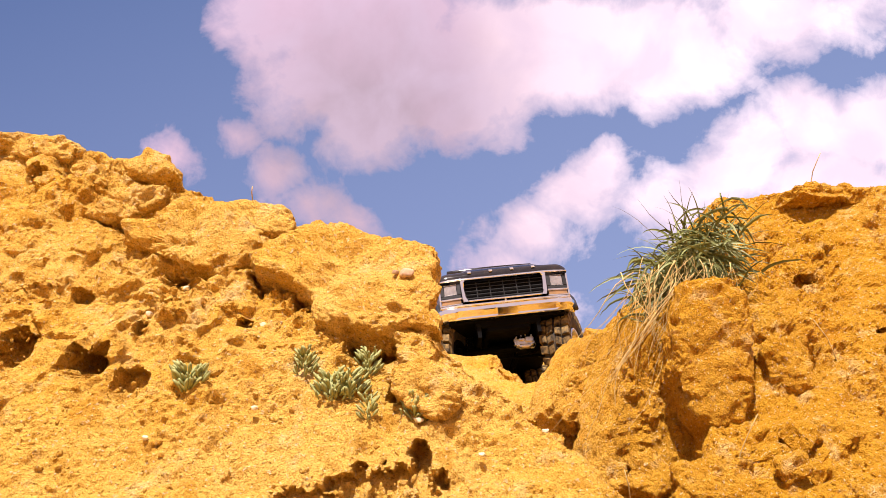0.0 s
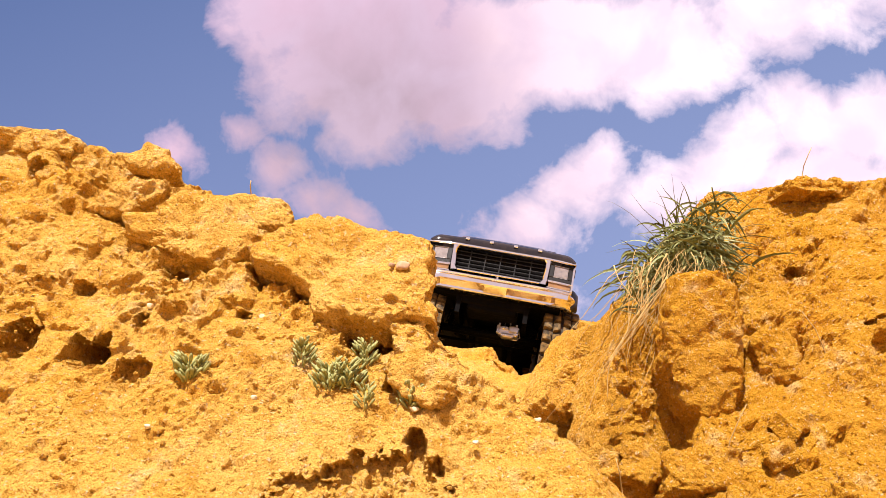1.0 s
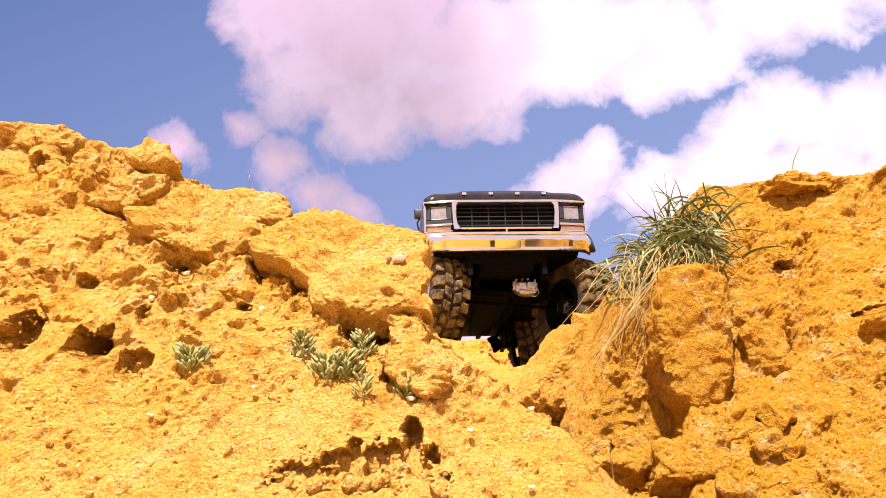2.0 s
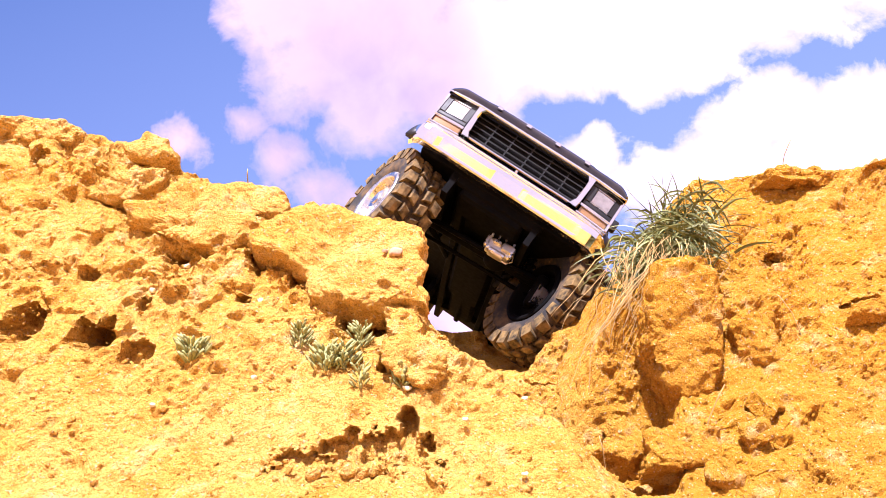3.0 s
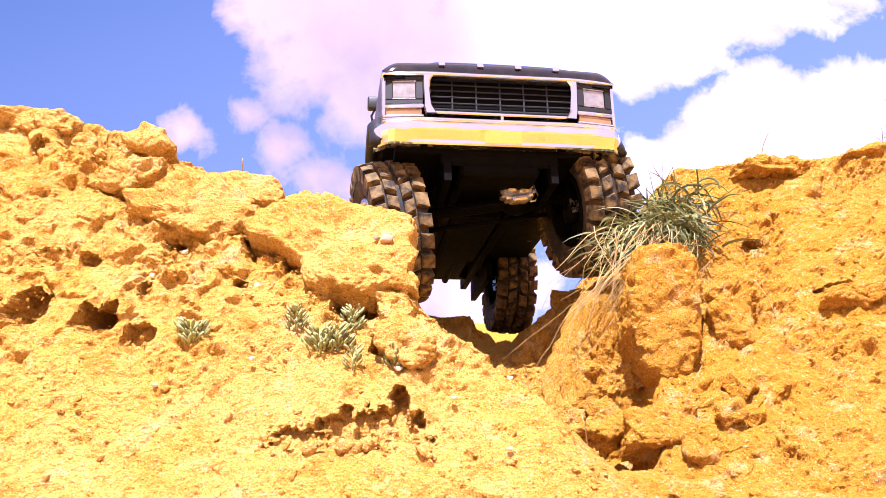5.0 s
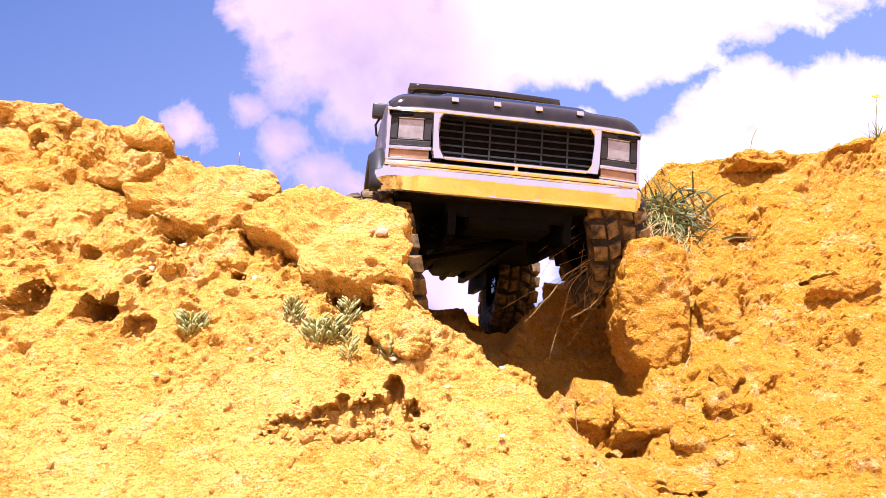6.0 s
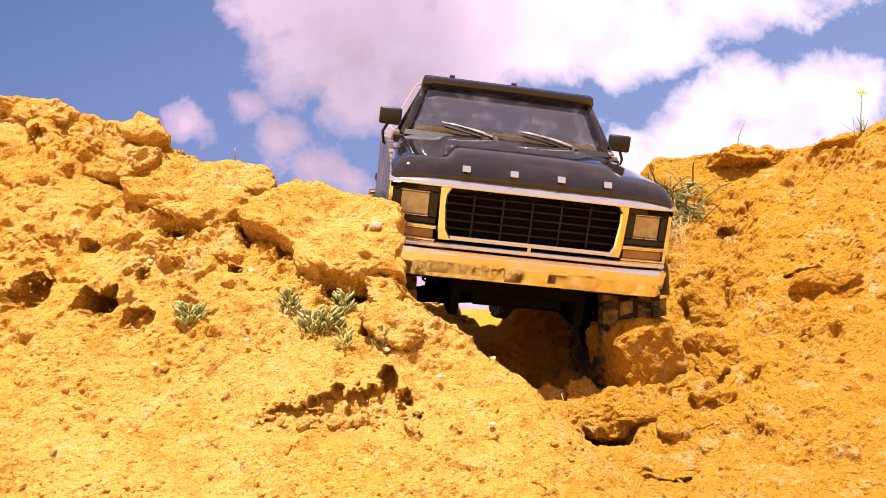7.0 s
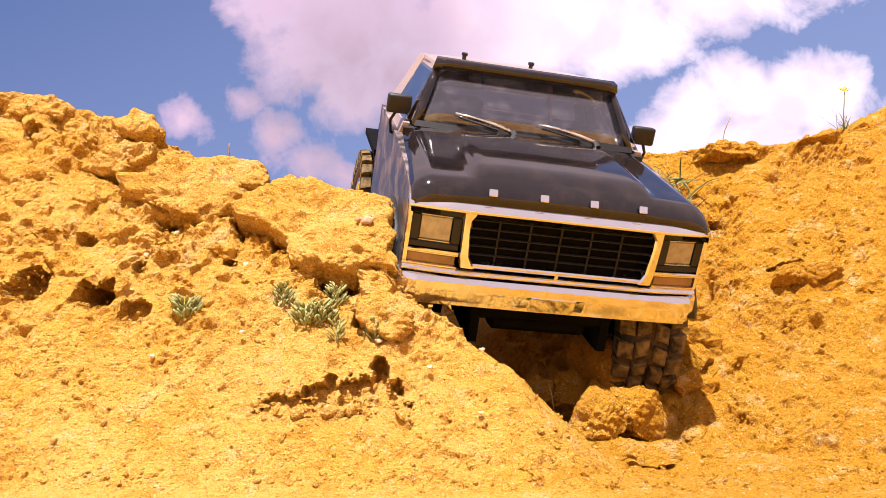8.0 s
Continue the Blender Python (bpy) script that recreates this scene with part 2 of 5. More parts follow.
def build_sky():
    bm = bmesh.new()
    loft(bm, [[((i / 12 - 0.5) * 2.2, (j / 8 - 0.5) * 1.5, 0) for i in range(13)] for j in range(9)], closed=False)
    ob = part("backdrop", bm, make_sky(), label="blue sky with drifting pink-white cumulus clouds")
    ob.scale = (64.9, 64.9, 64.9)
    return tagged(ob, kind="structure", category="sky")


# ---------------------------------------------------------------- the ground
EYE = 0.10      # the eye's height over the datum


def rise(y):
    """The gully's floor along the truck's way."""
    return np.interp(y, (0.30, 0.47, 0.57, 0.63, 0.66, 0.69, 0.75, 0.82, 0.90, 0.97, 1.05, 1.2, 1.6, 1.72, 2.1, 2.5, 3.2, 9.0),
                     (-0.055, -0.048, -0.045, -0.028, -0.005, 0.04, 0.055, 0.065, 0.092, 0.118, 0.122, 0.100, 0.05, 0.075, 0.285, 0.31, 0.29, -0.4))


def height(x, y):
    """Two banks of soil with a gully between them, falling away behind."""
    x = np.clip(x, -0.8, 0.8)
    floor = rise(y) - 0.05 * np.clip((x - 0.03) / 0.06, 0, 1) * np.clip((y - 0.85) / 0.1, 0, 1) * np.clip((1.7 - y) / 0.1, 0, 1)
    crest = np.where(x < -0.05, -0.889 * np.maximum(x, -0.39) ** 2 - 0.695 * np.maximum(x, -0.39) + 0.0986, 0.131) - 0.003
    crest = crest - 0.06 * np.maximum(y - 0.58, 0)
    left = smin(-0.545 - 0.034 * x + 1.317 * y, crest, 0.014)
    edge = np.interp(y, (0.30, 0.43, 0.49, 0.515, 0.545, 0.565, 0.617, 0.645, 0.70, 0.75, 0.82, 1.0, 1.6),
                     (0.0, 0.055, 0.048, 0.027, -0.04, -0.07, -0.06, -0.015, 0.028, 0.045, 0.042, 0.045, 0.03))
    left = smin(left, edge - np.interp(y, (0.50, 0.57), (0.9, 1.2)) * x, 0.012)
    top = 0.243 + 0.12 * np.maximum(x - 0.37, 0) - 0.08 * np.maximum(y - 0.76, 0)
    right = smin(-0.631 + 0.257 * x + 1.063 * y, top, 0.012)
    right = smin(right, 0.075 + 3.0 * (x - 0.172), 0.02)
    shoulder = smin(smin(0.10 + 0.5 * (x - 0.10), 0.05 + 2.2 * (x - 0.07), 0.02), 0.02 + 2.2 * (y - 0.705), 0.02)
    z = smax(smax(floor, left, 0.015), smax(right, shoulder, 0.015), 0.015)
    for px, py, r, d in PITS:
        z = z - d * np.exp(-(((x - px) / r) ** 2 + ((y - py) / (r * 0.55)) ** 2) ** 2)
    return z + EYE


# shallow dips in the banks: x, y, radius, depth
PITS = ((-0.158, 0.497, 0.020, 0.010), (-0.255, 0.560, 0.018, 0.014), (-0.20, 0.525, 0.02, 0.010), (0.195, 0.585, 0.03, 0.012),
        (0.275, 0.69, 0.02, 0.015), (0.35, 0.70, 0.02, 0.018), (0.09, 0.50, 0.02, 0.012))
# burrows and broken hollows that run level into the bank: x, y, half width, half reach along y, depth
HOLLOWS = ((-0.1916, 0.4514, 0.0115, 0.0068, 0.046), (-0.1664, 0.4425, 0.0095, 0.0070, 0.012), (-0.2340, 0.4540, 0.0130, 0.0105, 0.024),
           (-0.1721, 0.4657, 0.0036, 0.0034, 0.014), (-0.1153, 0.4681, 0.0048, 0.0018, 0.012),
           (-0.1083, 0.4898, 0.0110, 0.0070, 0.030), (-0.1470, 0.4960, 0.0240, 0.0060, 0.024), (-0.2150, 0.5220, 0.0140, 0.0040, 0.018), (-0.0874, 0.4803, 0.0060, 0.0050, 0.014), (-0.0475, 0.4620, 0.0150, 0.0075, 0.036),
           (-0.0318, 0.4432, 0.0060, 0.0040, 0.014), (-0.0328, 0.4094, 0.0260, 0.0085, 0.013), (-0.0206, 0.4165, 0.0050, 0.0110, 0.017),
           (-0.0682, 0.4038, 0.0190, 0.0045, 0.009), (-0.2802, 0.5468, 0.0060, 0.0050, 0.012),
           (-0.2097, 0.4804, 0.0055, 0.0026, 0.009), (0.262, 0.665, 0.010, 0.006, 0.016),
           (0.345, 0.690, 0.014, 0.007, 0.018), (0.300, 0.612, 0.016, 0.004, 0.012))


def burrow(x, y):
    """How far the bank is hollowed out at a place, with ragged rims."""
    out = np.zeros_like(x)
    for px, py, rx, ry, d in HOLLOWS:
        at = np.nonzero((np.abs(x - px) < rx * 1.9) & (np.abs(y - py) < ry * 1.9))[0]
        rag = np.array([noise.noise(Vector((x[i] * 150, y[i] * 150, px * 90))) + 0.6 * noise.noise(Vector((x[i] * 420, y[i] * 420, 4))) for i in at])
        r = np.sqrt(((x[at] - px) / rx) ** 2 + ((y[at] - py) / ry) ** 2) + 0.42 * rag
        out[at] = np.maximum(out[at], d * np.clip((1.06 - r) / 0.22, 0, 1) * (1 + 0.25 * rag))
    return out


def spread(edges):
    out = [edges[0][0]]
    for a, b, step in edges:
        n = max(1, round((b - a) / step))
        out += [a + (b - a) * (i + 1) / n for i in range(n)]
    return out


def crumble(p):
    """Crumbs and pores of dry soil, in metres."""
    v = (abs(noise.noise(p * 48)) - 0.2) * 0.0052 + (abs(noise.noise(p * 105 + Vector((7, 3, 1)))) - 0.2) * 0.0040
    v += (abs(noise.noise(p * 230 + Vector((2, 9, 4)))) - 0.2) * 0.0026 + noise.noise(p * 420) * 0.0009
    k = noise.noise(p * 85 + Vector((1, 8, 3)))
    return v - max(0.0, k - 0.24) * 0.011


def lumps(p):
    """Relief of the banks: swells, clods, crumbs."""
    v = noise.noise(p * 13) * 0.0055 + noise.noise(p * 31 + Vector((3, 1, 7))) * 0.0036 + noise.noise(p * 75) * 0.0020
    return v + crumble(p) * (0.62 + 1.5 * max(0.0, noise.noise(p * 17 + Vector((2, 2, 9))) - 0.02))


def steps(p):
    """Broken edges where flakes of the bank have come away: how far the surface stands out level."""
    a = noise.noise(p * 17 + Vector((5, 2, 8))) + 0.35 * noise.noise(p * 60)
    b = noise.noise(p * 46 + Vector((1, 6, 3))) + 0.30 * noise.noise(p * 150)
    return 0.0046 * min(1.0, max(0.0, (a - 0.10) / 0.07)) + 0.0026 * min(1.0, max(0.0, (b - 0.12) / 0.10))


def build_ground():
    xs = spread([(-600, -60, 180), (-60, -4, 14), (-4, -0.7, 0.3), (-0.7, -0.42, 0.01), (-0.42, -0.37, 0.003), (-0.37, 0.46, 0.0012), (0.46, 0.56, 0.003), (0.56, 0.8, 0.012), (0.8, 4, 0.3), (4, 60, 14), (60, 600, 180)])
    ys = spread([(-300, -30, 90), (-30, -2, 7), (-2, 0.2, 0.2), (0.2, 0.34, 0.006), (0.34, 0.60, 0.00092), (0.60, 0.78, 0.00115), (0.78, 1.15, 0.004), (1.15, 1.3, 0.01), (1.3, 2, 0.05), (2, 9, 0.7), (9, 60, 12), (60, 900, 210)])
    gx, gy = np.meshgrid(np.array(xs), np.array(ys))
    gz = height(gx, gy)
    sx = (height(gx + 0.004, gy) - gz) / 0.004
    sy = (height(gx, gy + 0.004) - gz) / 0.004
    ln = np.sqrt(1 + sx * sx + sy * sy)
    near = np.clip((1.6 - np.abs(gx)) / 0.8, 0, 1) * np.clip((2.5 - gy) / 1.0, 0, 1)
    calm = 0.62 + 0.38 * np.clip((gy - 0.40) / 0.07, 0, 1)
    pts = np.stack([gx, gy, gz], -1).reshape(-1, 3)
    nor = np.stack([-sx / ln, -sy / ln, 1 / ln], -1).reshape(-1, 3)
    amp = (near * calm).reshape(-1)
    d = np.array([lumps(Vector(p)) if a > 0 else 0.0 for p, a in zip(pts, amp)]) * amp
    lean = nor + np.array((0.0, -0.25, 0.0)) * (amp * (nor[:, 2] < 0.85))[:, None]     # crumbs hang out over the slope
    pts = pts + lean * d[:, None]
    out = np.array([steps(Vector(p)) if a > 0 else 0.0 for p, a in zip(pts, amp)]) * amp * (nor[:, 2] < 0.93) * np.clip((gy.reshape(-1) - 0.405) / 0.05, 0.15, 1) * np.interp(gx.reshape(-1), (0.05, 0.18), (1, 0.55))
    pts = pts + out[:, None] * np.array((0.0, -0.95, 0.15))
    pts[:, 1] += burrow(gx.reshape(-1), gy.reshape(-1))
    w, h = len(xs), len(ys)
    i = np.arange(w * h).reshape(h, w)
    quads = np.stack([i[:-1, :-1], i[:-1, 1:], i[1:, 1:], i[1:, :-1]], -1).reshape(-1, 4)
    me = bpy.data.meshes.new("ground")
    me.vertices.add(len(pts)), me.loops.add(quads.size), me.polygons.add(len(quads))
    me.vertices.foreach_set("co", pts.reshape(-1).astype(np.float32))
    me.loops.foreach_set("vertex_index", quads.reshape(-1).astype(np.int32))
    me.polygons.foreach_set("loop_start", np.arange(0, quads.size, 4, dtype=np.int32))
    me.update(calc_edges=True)
    me.polygons.foreach_set("use_smooth", np.zeros(len(quads), dtype=bool))
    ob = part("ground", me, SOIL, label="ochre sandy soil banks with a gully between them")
    return tagged(ob, kind="structure", category="ground")


# ---------------------------------------------------------------- clods and stones
def boulder_mesh(sx, sy, sz, seed, cuts=5, sub=5, rough=1.0, faces=()):
    """A broken lump of dry soil: a block with slanting breaks, crumbled all over."""
    rnd = random.Random(seed)
    bm = bmesh.new()
    bmesh.ops.create_icosphere(bm, subdivisions=sub, radius=1.0)
    planes = [(Vector(n).normalized(), c) for n, c in faces]
    if not faces:
        for axis in ((1, 0, 0), (-1, 0, 0), (0, 1, 0), (0, -1, 0), (0, 0, 1), (0, 0, -1)):
            n = (Vector(axis) + Vector((rnd.gauss(0, 0.22), rnd.gauss(0, 0.22), rnd.gauss(0, 0.22)))).normalized()
            planes.append((n, rnd.uniform(0.70, 0.95)))
        for k in range(cuts):
            n = Vector((rnd.gauss(0, 1), rnd.gauss(0, 1), rnd.gauss(0, 1))).normalized()
            planes.append((n, rnd.uniform(0.78, 1.05)))
    off = Vector((rnd.uniform(-50, 50), rnd.uniform(-50, 50), rnd.uniform(-50, 50)))
    m = (sx + sy + sz) / 3
    for v in bm.verts:
        d = v.co.normalized()
        r = 1.25
        for n, c in planes:
            k = d.dot(n)
            if k > 0.05:
                r = min(r, c / k)
        p = Vector((d.x * r * sx, d.y * r * sy, d.z * r * sz)) * 0.5
        q = p + off
        e = noise.noise(q * (1.6 / m)) * 0.06 * m + noise.noise(q * 50) * 0.0022 * min(1.0, m / 0.02)
        v.co = p + d * (e + crumble(q) * rough * (0.65 + max(0.0, noise.noise(q * 25)) * 1.2))
    return shape(bm, rough < 0.3)


def clod(at, size, turn, seed, label, sub=5, cuts=5, faces=()):
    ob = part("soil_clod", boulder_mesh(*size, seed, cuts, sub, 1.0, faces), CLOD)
    ob.matrix_basis = pose(at[0], at[1], at[2] + EYE, *turn)
    return tagged(ob, label, "clod of soil", "clods on the banks")


def slab_mesh(outline, deep, seed, sub=6):
    """A broken slab: a ragged outline in x and z, a flattish face to either side, crumbled all over."""
    rnd = random.Random(seed)
    off = Vector((rnd.uniform(-50, 50), rnd.uniform(-50, 50), rnd.uniform(-50, 50)))
    ang = [math.atan2(z, x) for x, z in outline]
    order = sorted(range(len(outline)), key=lambda i: ang[i])
    corners = [outline[i] for i in order]
    ang = [ang[i] for i in order]

    def reach(a):
        """The distance from the middle to the outline, in the direction a."""
        k = next((i for i, b in enumerate(ang) if b > a), 0)
        (x0, z0), (x1, z1) = corners[k - 1], corners[k]
        c, q = math.cos(a), math.sin(a)
        cross = c * (z1 - z0) - q * (x1 - x0)
        return (x0 * (z1 - z0) - z0 * (x1 - x0)) / cross if abs(cross) > 1e-9 else math.hypot(x0, z0)

    bm = bmesh.new()
    bmesh.ops.create_icosphere(bm, subdivisions=sub, radius=1.0)
    for v in bm.verts:
        d = v.co.normalized()
        rho = math.hypot(d.x, d.z)
        a = math.atan2(d.z, d.x)
        k = (rho ** 7 + abs(d.y) ** 7) ** (-1 / 7)
        r = rho * k * reach(a) if rho > 1e-6 else 0.0
        p = Vector((r * math.cos(a), d.y * k * deep, r * math.sin(a)))
        q = p + off
        e = noise.noise(q * 26) * 0.0030 + noise.noise(q * 60) * 0.0022 + noise.noise(q * 140) * 0.0012
        edge = min(1.0, max(0.0, (rho - 0.45) / 0.3))       # ragged rims, a calmer broad face
        v.co = p + d * (e + crumble(q) * (0.45 + 0.35 * edge + max(0.0, noise.noise(q * 25)) * 0.9))
    return shape(bm)


def slab(at, tilt, deep, outline, seed, label, sub=6):
    ob = part("soil_clod", slab_mesh(outline, deep, seed, sub), CLOD)
    ob.matrix_basis = pose(at[0], at[1], at[2] + EYE, tilt)
    return tagged(ob, label, "clod of soil", "clods on the banks")


def build_clods():
    flat = "flat ochre slab of dried soil jutting from the bank"
    lump = "rough lump of ochre soil lying on the bank"
    # the large slab: its broad face leans back, its lower edge hangs over a hollow
    slab((-0.0591, 0.486, 0.0969), -30, 0.015, ((-0.0597, 0.0193), (-0.0389, 0.0355), (-0.0141, 0.0467), (-0.0002, 0.0372), (0.0198, 0.0289), (0.0416, 0.0244), (0.0435, -0.0062), (0.0459, -0.0348), (0.0305, -0.0318), (0.0207, -0.0377), (0.0059, -0.0326), (-0.0184, -0.0296), (-0.0229, -0.0173), (-0.0351, -0.0012), (-0.0568, 0.008)), 3, flat, 7)
    slab((-0.1559, 0.5094, 0.1281), -16, 0.016, ((-0.0461, 0.0105), (-0.0309, 0.0184), (-0.0064, 0.0283), (0.0164, 0.023), (0.0317, 0.0088), (0.037, -0.005), (0.0329, -0.0176), (0.0168, -0.0242), (-0.0077, -0.0176), (-0.0256, -0.0086), (-0.0433, -0.001)), 5, flat, 6)
    slab((-0.2083, 0.5308, 0.159), -10, 0.012, ((-0.0239, -0.0097), (-0.0131, 0.0044), (0.0028, 0.0151), (0.0211, 0.0114), (0.0234, 0.0011), (0.0068, -0.009), (-0.0082, -0.0136)), 7, flat, 6)
    slab((-0.1266, 0.5297, 0.1459), -25, 0.014, ((-0.0266, 0.0123), (-0.0076, 0.0146), (0.0143, 0.0093), (0.0238, -0.0047), (0.0215, -0.0136), (0.0007, -0.0153), (-0.0194, -0.0077)), 10, lump, 6)
    slab((-0.202, 0.5466, 0.1885), -15, 0.012, ((-0.0158, 0.0001), (-0.0041, 0.0099), (0.0116, 0.0053), (0.0165, -0.0063), (-0.0002, -0.0105), (-0.0107, -0.0074)), 8, lump, 5)
    slab((-0.2466, 0.5517, 0.1853), -12, 0.012, ((-0.0114, 0.0048), (-0.0048, 0.0161), (0.0063, 0.0056), (0.0124, -0.0065), (0.0049, -0.0132), (-0.0065, -0.0081)), 91, lump, 5)
    slab((-0.2876, 0.5689, 0.208), -8, 0.014, ((-0.0276, 0.0019), (-0.0175, 0.0097), (0.0135, 0.0104), (0.026, 0.0016), (0.0212, -0.01), (-0.0023, -0.0078), (-0.0239, -0.0059)), 9, lump, 6)
    slab((-0.0183, 0.4438, 0.0363), -10, 0.014, ((-0.0182, 0.0109), (-0.0043, 0.0148), (0.0105, 0.012), (0.0156, 0.0006), (0.0128, -0.0122), (0.0042, -0.0138), (-0.007, -0.008), (-0.0167, 0.0005)), 11, lump, 6)
    slab((-0.0285, 0.469, 0.064), -5, 0.01, ((-0.0103, 0.0068), (0.0115, 0.0089), (0.013, -0.0006), (0.0068, -0.0108), (-0.0085, -0.0065)), 31, lump, 6)
    # broken lumps at the foot of the deeper orange bank
    slab((0.1464, 0.5613, -0.0098), -25, 0.018, ((-0.0204, 0.0105), (0.0012, 0.015), (0.026, 0.0133), (0.0282, -0.0016), (0.018, -0.0153), (-0.024, -0.0155)), 19, lump, 6)
    slab((0.0849, 0.5745, -0.0080), -25, 0.016, ((-0.0141, 0.0036), (0.0018, 0.0166), (0.0147, 0.0075), (0.0135, -0.0072), (-0.0017, -0.0152), (-0.0115, -0.0128)), 18, lump, 6)
    slab((0.1125, 0.5745, -0.0045), -25, 0.016, ((-0.0121, 0.0074), (0.0022, 0.0151), (0.015, 0.0038), (0.0136, -0.0109), (0.0008, -0.0181), (-0.0128, -0.0139)), 20, lump, 6)
    clod((-0.318, 0.568, 0.213), (0.050, 0.04, 0.020), (0, 0, 0), 92, lump)
    rnd = random.Random(12)
    for k in range(9):     # crumbled soil lying in the hollow
        x, y = rnd.uniform(-0.070, 0.000), rnd.uniform(0.398, 0.404)
        size = rnd.uniform(0.004, 0.009)
        clod((x, y, surface(x, y) + 0.001), (size, size, size * 0.9), (rnd.uniform(-40, 40), rnd.uniform(-40, 40), 0), 320 + k, "small lump of ochre soil lying in a hollow", 4)
    clod((0.220, 0.612, 0.060), (0.035, 0.045, 0.055), (0, -10, 0), 16, lump)
    clod((0.190, 0.672, 0.112), (0.045, 0.05, 0.06), (0, -6, 0), 161, lump, 6)
    clod((0.135, 0.770, 0.095), (0.06, 0.05, 0.06), (0, 0, 0), 171, lump, 6)
    for k, (x, y, r) in enumerate(((0.135, 0.522, 0.018), (0.164, 0.532, 0.022), (0.100, 0.520, 0.014), (0.192, 0.545, 0.020), (0.086, 0.528, 0.017), (0.118, 0.512, 0.012), (0.150, 0.515, 0.013), (0.205, 0.56, 0.024))):
        clod((x, y, surface(x, y) + r * 0.2), (r, r * 0.9, r * 0.8), (k * 23, k * 31, k * 47), 360 + k, lump, 4)
    clod((0.124, 0.478, -0.040), (0.072, 0.05, 0.018), (0, 5, 0), 21, flat, 6)
    clod((0.308, 0.602, 0.086), (0.052, 0.036, 0.018), (-20, -6, 0), 22, flat, 6)
    clod((0.30, 0.732, 0.228), (0.06, 0.05, 0.020), (0, -6, 0), 23, lump)
    clod((0.335, 0.735, 0.230), (0.04, 0.05, 0.024), (0, -6, 0), 231, lump)
    clod((0.405, 0.74, 0.240), (0.07, 0.05, 0.026), (0, -12, 0), 24, lump)
    clod((0.455, 0.74, 0.252), (0.07, 0.05, 0.03), (0, -12, 0), 241, lump)
    # clods that the wheels break loose
    moving = {}
    moving["shoulder"] = clod((0, 0, 0), (0.072, 0.06, 0.085), (0, 0, 0), 17, "rough lump of ochre soil that a wheel crushes", 6, faces=(
        ((0, -1, 0.3), 0.8), ((0, 1, 0), 0.9), ((1, 0, 0.1), 0.95), ((-1, -0.1, 0.3), 0.9), ((-0.75, -0.25, 0.65), 0.56), ((0, 0, 1), 0.95), ((0, 0, -1), 0.9)))
    moving["slope"] = clod((0, 0, 0), (0.092, 0.06, 0.15), (0, 0, 0), 172, "crumbling slope of ochre soil that a wheel crushes", 6, faces=(
        ((0, -1, 0.35), 0.8), ((0, 1, 0), 0.9), ((1, 0, 0.1), 0.95), ((-1, -0.1, 0.3), 0.95), ((-0.80, -0.25, 0.55), 0.62), ((0.1, -0.2, 1), 0.92), ((0, 0, -1), 0.9)))
    moving["tall"] = slab((0, 0, 0), 0, 0.028, ((-0.0168, 0.0528), (0.0043, 0.0564), (0.0263, 0.0468), (0.0315, 0.0115), (0.0243, -0.0261), (0.0177, -0.0425), (-0.0031, -0.0516), (-0.0169, -0.043), (-0.0271, -0.0114), (-0.0275, 0.0153), (-0.0222, 0.0348)), 15, "tall clod of ochre soil breaking off the bank")
    moving["upper"] = clod((0, 0, 0), (0.040, 0.04, 0.045), (0, 0, 0), 151, "lump of ochre soil breaking off the bank", 6)
    moving["roller"] = clod((0, 0, 0), (0.040, 0.034, 0.034), (0, 0, 0), 25, "lump of ochre soil rolling into the gully", 6)
    moving["second"] = clod((0, 0, 0), (0.034, 0.034, 0.036), (0, 0, 0), 26, "lump of ochre soil rolling into the gully", 6)
    return moving


def surface(x, y):
    return float(height(np.array(x), np.array(y))) - EYE


